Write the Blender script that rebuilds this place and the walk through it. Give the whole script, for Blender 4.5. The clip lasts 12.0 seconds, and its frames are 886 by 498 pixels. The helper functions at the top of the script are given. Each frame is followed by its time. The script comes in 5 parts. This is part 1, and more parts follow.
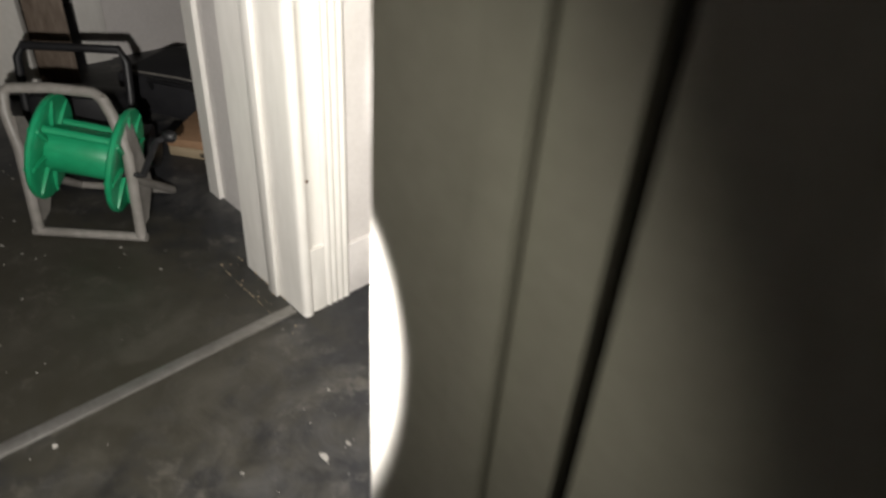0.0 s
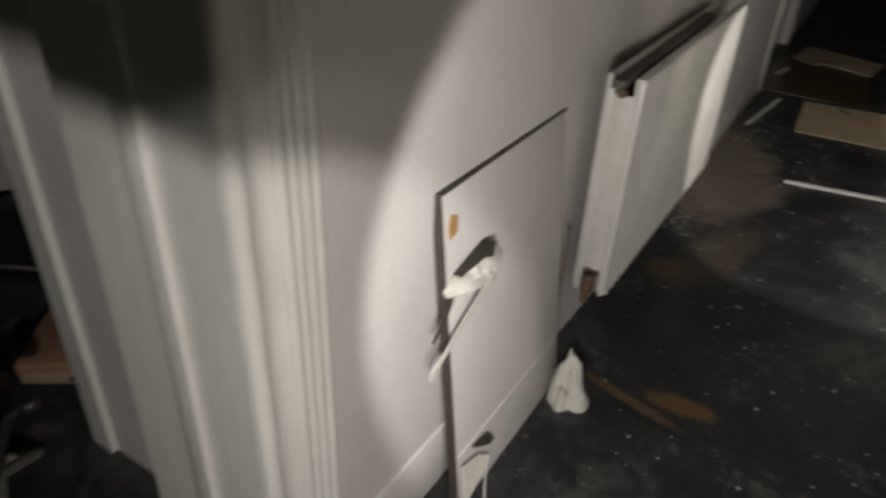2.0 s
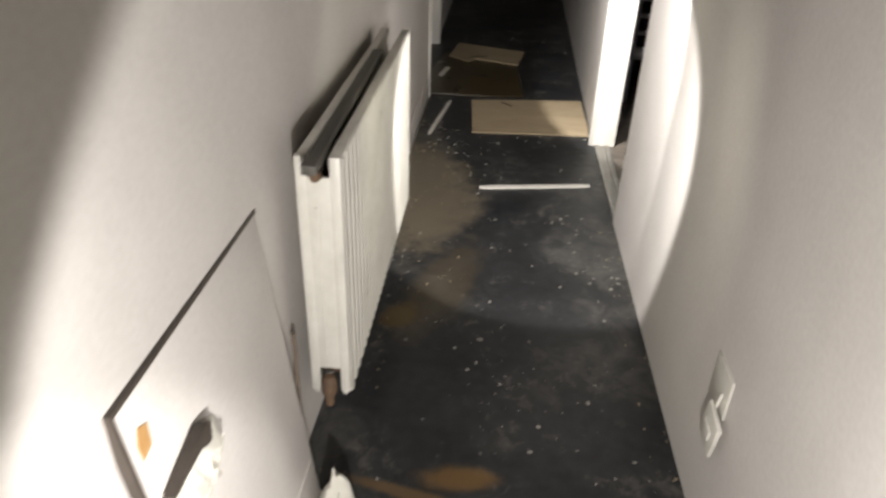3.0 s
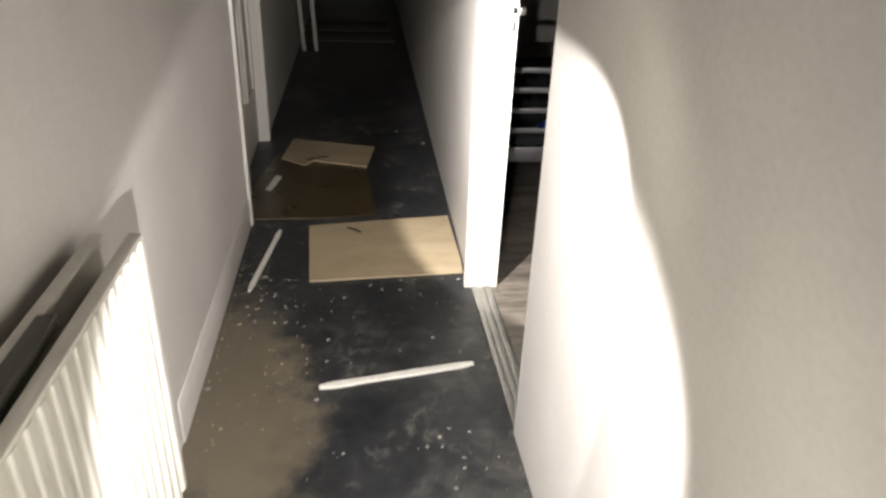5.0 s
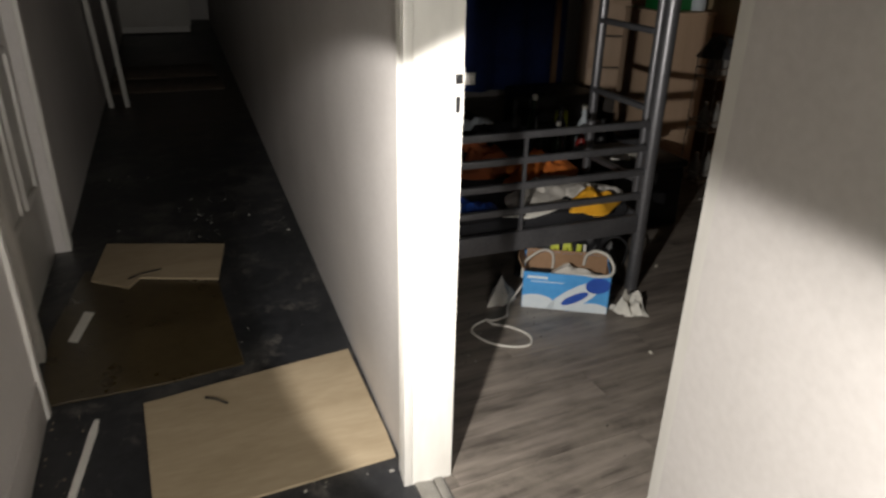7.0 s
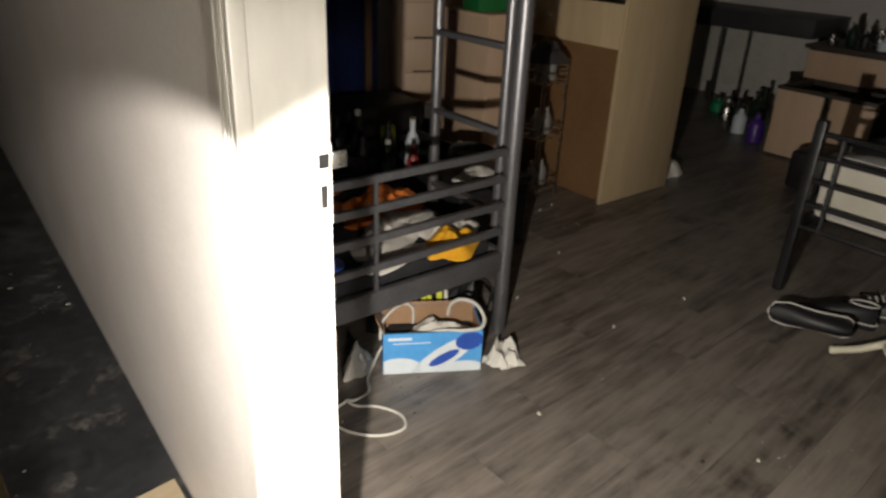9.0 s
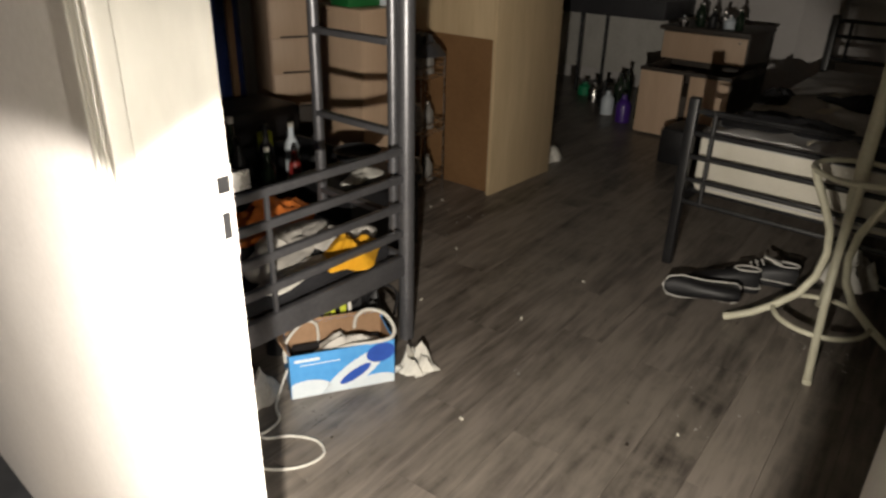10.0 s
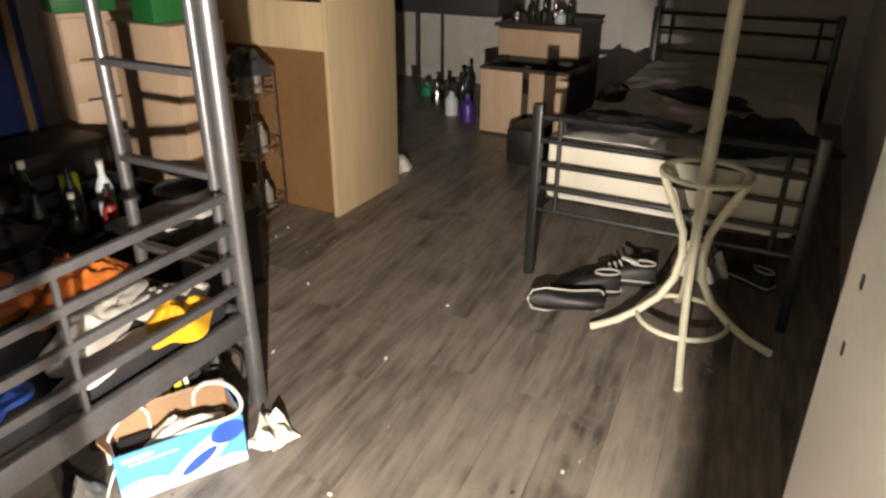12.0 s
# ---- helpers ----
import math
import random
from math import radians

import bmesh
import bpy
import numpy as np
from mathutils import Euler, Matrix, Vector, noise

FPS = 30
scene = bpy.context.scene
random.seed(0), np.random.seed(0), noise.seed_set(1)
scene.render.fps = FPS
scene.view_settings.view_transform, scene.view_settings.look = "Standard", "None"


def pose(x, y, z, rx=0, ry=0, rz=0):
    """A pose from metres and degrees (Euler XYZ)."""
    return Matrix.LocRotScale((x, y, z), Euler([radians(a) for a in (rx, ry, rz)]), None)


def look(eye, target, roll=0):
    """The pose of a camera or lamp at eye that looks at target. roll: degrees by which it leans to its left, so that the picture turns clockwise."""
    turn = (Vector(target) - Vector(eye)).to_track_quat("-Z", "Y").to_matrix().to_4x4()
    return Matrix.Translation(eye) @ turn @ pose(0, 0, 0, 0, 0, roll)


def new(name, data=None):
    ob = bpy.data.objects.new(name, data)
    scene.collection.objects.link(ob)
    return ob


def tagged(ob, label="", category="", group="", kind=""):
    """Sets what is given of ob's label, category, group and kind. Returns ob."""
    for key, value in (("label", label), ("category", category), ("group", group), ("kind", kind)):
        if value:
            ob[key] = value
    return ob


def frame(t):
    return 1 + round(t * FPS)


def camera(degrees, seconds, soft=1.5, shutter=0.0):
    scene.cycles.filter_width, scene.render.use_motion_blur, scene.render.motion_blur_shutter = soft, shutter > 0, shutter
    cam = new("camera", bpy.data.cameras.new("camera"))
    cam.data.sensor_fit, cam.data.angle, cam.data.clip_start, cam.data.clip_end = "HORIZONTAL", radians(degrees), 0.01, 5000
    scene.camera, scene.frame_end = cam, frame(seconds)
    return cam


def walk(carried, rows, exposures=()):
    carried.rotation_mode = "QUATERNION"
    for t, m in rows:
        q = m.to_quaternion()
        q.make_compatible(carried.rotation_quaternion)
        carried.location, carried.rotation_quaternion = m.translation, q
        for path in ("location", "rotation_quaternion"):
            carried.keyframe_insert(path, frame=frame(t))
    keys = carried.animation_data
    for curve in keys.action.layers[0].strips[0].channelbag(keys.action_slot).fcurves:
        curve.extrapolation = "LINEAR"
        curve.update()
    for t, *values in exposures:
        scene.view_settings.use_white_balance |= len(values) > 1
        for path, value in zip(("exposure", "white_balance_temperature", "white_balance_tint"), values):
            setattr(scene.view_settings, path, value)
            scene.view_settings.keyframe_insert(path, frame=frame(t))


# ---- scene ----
cam = camera(65.4, 12.0, 2.6, 0.4)
PATH = [
    (0, (1.192, -0.732, 1.226), (0.053, 0.434, 0.066), 4.2),
    (0.5, (0.917, -0.707, 1.239), (-0.224, 0.447, 0.072), 3.4),
    (1, (0.709, -0.653, 1.236), (-0.463, 0.509, 0.105), 2.8),
    (1.5, (0.572, -0.547, 1.238), (-0.573, 0.678, 0.147), 2.5),
    (2, (0.507, -0.422, 1.27), (-0.369, 1.027, 0.205), 2.8),
    (2.5, (0.41, -0.313, 1.312), (-0.005, 1.35, 0.282), 2.6),
    (3, (0.384, -0.106, 1.316), (0.27, 1.607, 0.289), 2.2),
    (3.5, (0.428, 0.134, 1.357), (0.442, 1.868, 0.36), 2.1),
    (3.7, (0.446, 0.211, 1.382), (0.479, 1.949, 0.393), 2.5),
    (5.5, (0.482, 1.241, 1.294), (0.791, 3.013, 0.421), 2.1),
    (6, (0.483, 1.534, 1.273), (0.854, 3.301, 0.413), 2.4),
    (6.5, (0.447, 1.791, 1.292), (0.975, 3.527, 0.451), 1.9),
    (7, (0.464, 1.927, 1.285), (1.131, 3.618, 0.452), 1.3),
    (7.2, (0.47, 1.991, 1.289), (1.198, 3.657, 0.455), 1.4),
    (8.8, (0.587, 2.383, 1.309), (1.661, 3.841, 0.46), 2.6),
    (9, (0.567, 2.416, 1.313), (1.707, 3.824, 0.466), 2.6),
    (9.5, (0.574, 2.474, 1.309), (1.849, 3.766, 0.469), 1.7),
    (10, (0.59, 2.532, 1.295), (1.974, 3.702, 0.448), 1.4),
    (10.5, (0.602, 2.551, 1.293), (2.059, 3.625, 0.442), 0.9),
    (11, (0.634, 2.579, 1.298), (2.142, 3.576, 0.444), 0.7),
    (11.5, (0.734, 2.6, 1.321), (2.301, 3.498, 0.463), 0.4),
    (12, (0.816, 2.647, 1.327), (2.417, 3.488, 0.473), 0.3),
]
walk(cam, [(t, look(eye, target, roll)) for t, eye, target, roll in PATH],
     [(0.0, 0.5, 6500, 10), (0.5, 0.35, 6500, 10), (1.0, 0.1, 6500, 10), (1.5, -0.7, 6500, 10), (2.0, -1.15, 6500, 10), (2.5, -0.4, 6500, 10), (3.2, 0.15, 6500, 10), (3.7, 0.15, 6500, 10), (5.3, 0.75, 6500, 10), (6.0, 0.1, 6500, 10), (6.5, -0.15, 6500, 10), (7.2, -0.05, 6600, 10), (8.8, 0.75, 6900, 10), (9.5, 0.7, 7000, 10), (10.0, 1.05, 7050, 10), (10.5, 1.45, 7100, 10), (11.0, 2.0, 7200, 11), (12.0, 2.5, 7400, 13)])

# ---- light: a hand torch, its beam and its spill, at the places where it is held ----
world = bpy.data.worlds.new("night")
scene.world = world
world.use_nodes = True
world.node_tree.nodes["Background"].inputs[0].default_value = (0.02, 0.021, 0.022, 1)
world.node_tree.nodes["Background"].inputs[1].default_value = 0.02


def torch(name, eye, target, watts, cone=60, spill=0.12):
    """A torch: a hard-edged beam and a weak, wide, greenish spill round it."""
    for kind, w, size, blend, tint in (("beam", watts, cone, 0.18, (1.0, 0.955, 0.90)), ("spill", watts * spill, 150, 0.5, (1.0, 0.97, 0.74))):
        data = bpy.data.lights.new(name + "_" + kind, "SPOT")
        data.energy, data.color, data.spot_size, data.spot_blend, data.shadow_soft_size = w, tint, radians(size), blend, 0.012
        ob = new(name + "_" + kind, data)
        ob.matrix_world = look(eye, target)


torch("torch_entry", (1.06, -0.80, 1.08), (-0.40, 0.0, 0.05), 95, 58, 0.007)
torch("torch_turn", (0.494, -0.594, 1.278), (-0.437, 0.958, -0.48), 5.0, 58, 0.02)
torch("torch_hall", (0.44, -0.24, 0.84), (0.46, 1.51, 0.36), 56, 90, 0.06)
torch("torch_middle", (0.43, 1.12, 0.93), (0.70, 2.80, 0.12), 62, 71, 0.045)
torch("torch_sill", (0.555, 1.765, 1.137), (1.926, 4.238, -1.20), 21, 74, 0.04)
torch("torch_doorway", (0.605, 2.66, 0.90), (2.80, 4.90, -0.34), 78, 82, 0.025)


# ---- materials ----
def material(name, low, high, rough=0.6, metal=0.0, grain=60.0, stain=3.0, bump=0.15, stretch=(1, 1, 1), by_object=False):
    """A surface: fine grain and broad stains between two colours, with relief."""
    m = bpy.data.materials.new(name)
    m.use_nodes = True
    n, link = m.node_tree.nodes, m.node_tree.links
    p = n["Principled BSDF"]
    co = n.new("ShaderNodeTexCoord")
    mp = n.new("ShaderNodeMapping")
    mp.inputs["Scale"].default_value = stretch
    link.new(co.outputs["Object"], mp.inputs["Vector"])
    if by_object:
        info = n.new("ShaderNodeObjectInfo")
        mul = n.new("ShaderNodeMath")
        mul.operation, mul.inputs[1].default_value = "MULTIPLY", 37.0
        link.new(info.outputs["Random"], mul.inputs[0])
        link.new(mul.outputs[0], mp.inputs["Location"])
    a, b = n.new("ShaderNodeTexNoise"), n.new("ShaderNodeTexNoise")
    a.inputs["Scale"].default_value, a.inputs["Detail"].default_value = grain, 6
    b.inputs["Scale"].default_value, b.inputs["Detail"].default_value, b.inputs["Roughness"].default_value = stain, 5, 0.65
    link.new(mp.outputs[0], a.inputs["Vector"])
    link.new(mp.outputs[0], b.inputs["Vector"])
    mix = n.new("ShaderNodeMath")
    mix.operation, mix.inputs[1].default_value = "MULTIPLY_ADD", 0.35
    sc = n.new("ShaderNodeMath")
    sc.operation, sc.inputs[1].default_value = "MULTIPLY", 0.65
    link.new(b.outputs["Fac"], sc.inputs[0])
    link.new(a.outputs["Fac"], mix.inputs[0])
    link.new(sc.outputs[0], mix.inputs[2])
    fac = mix.outputs[0]
    if by_object:
        add = n.new("ShaderNodeMath")
        add.operation, add.inputs[1].default_value = "MULTIPLY_ADD", float(by_object)
        link.new(info.outputs["Random"], add.inputs[0])
        link.new(fac, add.inputs[2])
        fac = add.outputs[0]
    ramp = n.new("ShaderNodeValToRGB")
    e = ramp.color_ramp.elements
    e[0].position, e[0].color, e[1].position, e[1].color = 0.34, (*low, 1), 0.68, (*high, 1)
    link.new(fac, ramp.inputs[0])
    link.new(ramp.outputs[0], p.inputs["Base Color"])
    rr = n.new("ShaderNodeMapRange")
    rr.inputs["To Min"].default_value, rr.inputs["To Max"].default_value = max(0.03, rough - 0.12), min(1, rough + 0.12)
    link.new(b.outputs["Fac"], rr.inputs["Value"])
    link.new(rr.outputs[0], p.inputs["Roughness"])
    p.inputs["Metallic"].default_value = metal
    if bump:
        bp = n.new("ShaderNodeBump")
        bp.inputs["Strength"].default_value, bp.inputs["Distance"].default_value = bump, 0.004
        link.new(fac, bp.inputs["Height"])
        link.new(bp.outputs[0], p.inputs["Normal"])
    return m


def patches(m, blobs):
    """Adds stains with ragged outlines to a material: (x, y, half length, half width, turn, colour, strength)."""
    n, link = m.node_tree.nodes, m.node_tree.links
    p = n["Principled BSDF"]
    co = n.new("ShaderNodeTexCoord")
    warp = n.new("ShaderNodeTexNoise")
    warp.inputs["Scale"].default_value, warp.inputs["Detail"].default_value, warp.inputs["Roughness"].default_value = 9, 6, 0.7
    link.new(co.outputs["Object"], warp.inputs["Vector"])
    for x, y, a, b, turn, colour, strength in blobs:
        mp = n.new("ShaderNodeMapping")
        mp.vector_type = "TEXTURE"
        mp.inputs["Location"].default_value, mp.inputs["Rotation"].default_value, mp.inputs["Scale"].default_value = (x, y, 0), (0, 0, radians(turn)), (a, b, 1)
        link.new(co.outputs["Object"], mp.inputs["Vector"])
        ln = n.new("ShaderNodeVectorMath")
        ln.operation = "LENGTH"
        link.new(mp.outputs[0], ln.inputs[0])
        ad = n.new("ShaderNodeMath")
        ad.operation, ad.inputs[1].default_value = "MULTIPLY_ADD", 1.5
        link.new(warp.outputs["Fac"], ad.inputs[0])
        link.new(ln.outputs["Value"], ad.inputs[2])
        rg = n.new("ShaderNodeMapRange")
        rg.interpolation_type = "SMOOTHSTEP"
        rg.inputs["From Min"].default_value, rg.inputs["From Max"].default_value = 2.05, 1.35
        rg.inputs["To Min"].default_value, rg.inputs["To Max"].default_value = 0.0, strength
        link.new(ad.outputs[0], rg.inputs["Value"])
        mx = n.new("ShaderNodeMix")
        mx.data_type = "RGBA"
        mx.inputs["B"].default_value = (*colour, 1)
        src = p.inputs["Base Color"].links[0].from_socket
        link.new(rg.outputs[0], mx.inputs["Factor"])
        link.new(src, mx.inputs["A"])
        link.new(mx.outputs["Result"], p.inputs["Base Color"])
    return m


def dusty(m, colour, scale, level, strength):
    """Smears of dust over a dark floor."""
    n, link = m.node_tree.nodes, m.node_tree.links
    p = n["Principled BSDF"]
    co = n.new("ShaderNodeNewGeometry")
    a, b = n.new("ShaderNodeTexNoise"), n.new("ShaderNodeTexNoise")
    a.inputs["Scale"].default_value, a.inputs["Detail"].default_value, a.inputs["Roughness"].default_value, a.inputs["Distortion"].default_value = scale, 8, 0.72, 0.6
    b.inputs["Scale"].default_value, b.inputs["Detail"].default_value = scale * 0.22, 4
    mul = n.new("ShaderNodeMath")
    mul.operation = "MULTIPLY"
    link.new(co.outputs["Position"], a.inputs["Vector"])
    link.new(co.outputs["Position"], b.inputs["Vector"])
    link.new(a.outputs["Fac"], mul.inputs[0])
    link.new(b.outputs["Fac"], mul.inputs[1])
    rg = n.new("ShaderNodeMapRange")
    rg.inputs["From Min"].default_value, rg.inputs["From Max"].default_value, rg.inputs["To Max"].default_value = level, level + 0.14, strength
    link.new(mul.outputs[0], rg.inputs["Value"])
    mx = n.new("ShaderNodeMix")
    mx.data_type = "RGBA"
    mx.inputs["B"].default_value = (*colour, 1)
    link.new(rg.outputs[0], mx.inputs["Factor"])
    link.new(p.inputs["Base Color"].links[0].from_socket, mx.inputs["A"])
    link.new(mx.outputs["Result"], p.inputs["Base Color"])
    return m


WALL = material("wall_paint", (0.58, 0.55, 0.53), (0.70, 0.67, 0.65), 0.55, grain=90, stain=2.2, bump=0.05)
TRIM = material("gloss_trim_paint", (0.62, 0.60, 0.56), (0.78, 0.76, 0.72), 0.35, grain=40, stain=6, bump=0.12, stretch=(1, 1, 0.25))
DOORP = material("door_paint", (0.56, 0.54, 0.50), (0.68, 0.66, 0.62), 0.42, grain=50, stain=3, bump=0.1)
CEIL = material("ceiling_paint", (0.5, 0.49, 0.47), (0.62, 0.61, 0.59), 0.8, grain=50, stain=2)
LINO = material("dark_lino", (0.006, 0.007, 0.009), (0.032, 0.033, 0.036), 0.48, grain=26, stain=2.6, bump=0.2)
dusty(LINO, (0.13, 0.125, 0.115), 7, 0.25, 0.5)
dusty(LINO, (0.15, 0.14, 0.125), 24, 0.30, 0.7)
patches(LINO, [(0.06, 2.62, 0.52, 0.24, 97, (0.165, 0.14, 0.10), 0.85), (0.22, 2.35, 0.28, 0.13, 70, (0.15, 0.125, 0.09), 0.65), (0.37, 1.03, 0.10, 0.035, 5, (0.15, 0.085, 0.028), 0.8), (0.24, 0.975, 0.15, 0.018, -12, (0.13, 0.08, 0.035), 0.75), (0.26, 1.85, 0.3, 0.10, 75, (0.07, 0.055, 0.035), 0.6), (0.13, 1.66, 0.07, 0.05, 60, (0.12, 0.075, 0.02), 0.6), (-0.5, -0.55, 0.9, 0.5, 20, (0.05, 0.045, 0.03), 0.6), (0.5, 8.6, 2.0, 0.6, 90, (0.09, 0.07, 0.05), 0.7)])
GLUE = material("dried_glue", (0.40, 0.22, 0.08), (0.52, 0.32, 0.14), 0.5)
OLDW = material("weathered_brown", (0.09, 0.062, 0.042), (0.27, 0.215, 0.17), 0.7, grain=40, stain=7, bump=0.3, stretch=(2, 2, 0.4))
FLAKE = material("dusty_flakes", (0.10, 0.095, 0.085), (0.50, 0.48, 0.44), 0.8, grain=200, stain=9, bump=0)
PLANK = material("grey_oak_vinyl", (0.034, 0.029, 0.025), (0.235, 0.203, 0.175), 0.40, grain=24, stain=6, bump=0.15, stretch=(0.21, 1.7, 1), by_object=0.10)
dusty(PLANK, (0.24, 0.21, 0.175), 6.5, 0.235, 0.6)
JOINT = material("dark_joint", (0.025, 0.021, 0.018), (0.04, 0.034, 0.03), 0.8)
CARD = material("plywood", (0.30, 0.235, 0.15), (0.42, 0.34, 0.23), 0.7, grain=45, stain=4, bump=0.1, stretch=(0.4, 2, 1))
WETB = material("wet_hardboard", (0.035, 0.024, 0.010), (0.075, 0.055, 0.025), 0.3, grain=30, stain=5)
OAK = material("light_oak_laminate", (0.46, 0.345, 0.205), (0.60, 0.465, 0.295), 0.45, grain=28, stain=4, bump=0.05, stretch=(3, 3, 0.25))
BEECH = material("beech_laminate", (0.55, 0.385, 0.26), (0.66, 0.48, 0.34), 0.5, grain=30, stain=3, bump=0.04, stretch=(3, 3, 0.3))
HARDB = material("brown_hardboard", (0.17, 0.088, 0.036), (0.235, 0.128, 0.056), 0.6, grain=60, stain=3, bump=0.05)
# Dark brown for wood and crumbs, also for shadow shapes on the hatch board.
DARKW_SHADE = material("dark_wood_and_shade", (0.035, 0.028, 0.022), (0.07, 0.055, 0.045), 0.6, grain=40)
BATTEN = material("grey_batten", (0.060, 0.056, 0.048), (0.12, 0.112, 0.098), 0.6, grain=40, stain=8, bump=0.2, stretch=(3, 0.4, 3))
RADP = material("radiator_enamel", (0.60, 0.58, 0.53), (0.74, 0.72, 0.67), 0.32, grain=30, stain=8, bump=0.05)
RUST = material("rusty_steel", (0.05, 0.035, 0.025), (0.20, 0.12, 0.07), 0.75, grain=60, stain=12, bump=0.4)
STEEL = material("silver_grey_tube", (0.13, 0.13, 0.14), (0.19, 0.19, 0.20), 0.38, metal=0.65, grain=80, stain=5, bump=0.04)
BLACKM = material("black_tube", (0.008, 0.008, 0.009), (0.02, 0.02, 0.021), 0.38, grain=80, stain=5, bump=0.05)
CREAMM = material("cream_enamel_tube", (0.52, 0.50, 0.38), (0.66, 0.64, 0.50), 0.4, grain=60, stain=10, bump=0.06)
CHROME = material("worn_chrome", (0.45, 0.44, 0.42), (0.62, 0.61, 0.60), 0.28, metal=1.0, grain=60, stain=12, bump=0.05)
ALU = material("aluminium_strip", (0.28, 0.27, 0.25), (0.42, 0.41, 0.39), 0.45, metal=0.8, grain=70, stain=9)
GREENP = material("green_plastic", (0.008, 0.22, 0.09), (0.015, 0.33, 0.15), 0.38, grain=30, stain=6, bump=0.03)
GREYP = material("grey_plastic_tube", (0.16, 0.15, 0.135), (0.27, 0.255, 0.235), 0.5, grain=50, stain=8)
BLACKP = material("black_plastic", (0.006, 0.006, 0.007), (0.018, 0.018, 0.02), 0.5, grain=40, stain=4)
BLACKC = material("black_cloth", (0.006, 0.006, 0.008), (0.022, 0.022, 0.026), 0.9, grain=120, stain=6, bump=0.5)
WHITEC = material("white_cloth", (0.50, 0.47, 0.42), (0.70, 0.67, 0.62), 0.85, grain=120, stain=6, bump=0.5)
PAPER = material("white_paper", (0.62, 0.60, 0.54), (0.76, 0.74, 0.68), 0.8, grain=60, stain=8, bump=0.3)
ORANGE = material("orange_cloth", (0.45, 0.10, 0.01), (0.62, 0.18, 0.03), 0.85, grain=110, stain=7, bump=0.5)
RUSTC = material("rust_red_cloth", (0.20, 0.045, 0.012), (0.30, 0.08, 0.02), 0.85, grain=110, stain=7, bump=0.5)
YELLOW = material("yellow_cloth", (0.70, 0.32, 0.01), (0.85, 0.45, 0.03), 0.75, grain=110, stain=7, bump=0.4)
NAVY = material("navy_cloth", (0.006, 0.016, 0.085), (0.016, 0.042, 0.20), 0.85, grain=110, stain=6, bump=0.4)
BLUE = material("printed_blue", (0.06, 0.30, 0.68), (0.10, 0.38, 0.76), 0.4, grain=40, stain=5, bump=0.03)
DBLUE = material("printed_deep_blue", (0.02, 0.07, 0.36), (0.03, 0.10, 0.46), 0.4, grain=40, stain=5, bump=0.03)
PALE = material("printed_pale_blue", (0.62, 0.70, 0.76), (0.72, 0.78, 0.82), 0.45, grain=40, stain=5, bump=0.03)
KRAFT = material("brown_kraft_card", (0.26, 0.155, 0.085), (0.36, 0.22, 0.13), 0.75, grain=60, stain=5, bump=0.1)
MATT = material("mattress_ticking", (0.52, 0.49, 0.41), (0.66, 0.63, 0.55), 0.85, grain=140, stain=5, bump=0.4)
SHEET = material("grey_sheet", (0.32, 0.315, 0.31), (0.56, 0.55, 0.54), 0.9, grain=140, stain=5, bump=0.5)
CORD = material("white_cord", (0.55, 0.53, 0.48), (0.68, 0.66, 0.60), 0.6)
GREENC = material("green_card", (0.008, 0.13, 0.03), (0.015, 0.20, 0.05), 0.5)
PURPLE = material("purple_plastic", (0.06, 0.02, 0.20), (0.10, 0.04, 0.30), 0.35)
REDP = material("red_plastic", (0.25, 0.02, 0.02), (0.35, 0.04, 0.03), 0.4)
LIME = material("lime_plastic", (0.45, 0.50, 0.02), (0.58, 0.62, 0.05), 0.5)
RUBBER = material("white_rubber", (0.50, 0.49, 0.45), (0.64, 0.62, 0.58), 0.6)
GLASSD = material("dark_bottle_glass", (0.01, 0.02, 0.012), (0.02, 0.035, 0.02), 0.08)
GREYPL = material("dark_grey_panel", (0.035, 0.035, 0.04), (0.055, 0.055, 0.06), 0.5)


# ---- shapes ----
def box(bm, x0, x1, y0, y1, z0, z1, bev=0.0, m=None):
    g = bmesh.ops.create_cube(bm, size=1.0, matrix=Matrix.Translation(((x0 + x1) / 2, (y0 + y1) / 2, (z0 + z1) / 2)) @ Matrix.Diagonal((x1 - x0, y1 - y0, z1 - z0, 1)))
    vs = g["verts"]
    if bev:
        r = bmesh.ops.bevel(bm, geom=list({e for v in vs for e in v.link_edges}), offset=bev, segments=2, profile=0.5, affect="EDGES")
        vs = list({v for f in r["faces"] for v in f.verts} | {v for v in vs if v.is_valid})
    if m is not None:
        bmesh.ops.transform(bm, matrix=m, verts=vs)
    return vs


def tube(bm, pts, r, seg=10, closed=False):
    pts = [Vector(p) for p in pts]
    n, rings = len(pts), []
    side = None
    for i, p in enumerate(pts):
        a = pts[(i - 1) % n] if closed or i else p
        b = pts[(i + 1) % n] if closed or i < n - 1 else p
        d = (b - a).normalized()
        if side is None:
            side = d.orthogonal().normalized()
        side = (side - d * side.dot(d)).normalized()
        up = d.cross(side)
        rings.append([bm.verts.new(p + (side * math.cos(2 * math.pi * k / seg) + up * math.sin(2 * math.pi * k / seg)) * r) for k in range(seg)])
    for i in range(n if closed else n - 1):
        a, b = rings[i], rings[(i + 1) % n]
        for k in range(seg):
            bm.faces.new((a[k], a[(k + 1) % seg], b[(k + 1) % seg], b[k]))
    if not closed:
        bm.faces.new(rings[0][::-1])
        bm.faces.new(rings[-1])


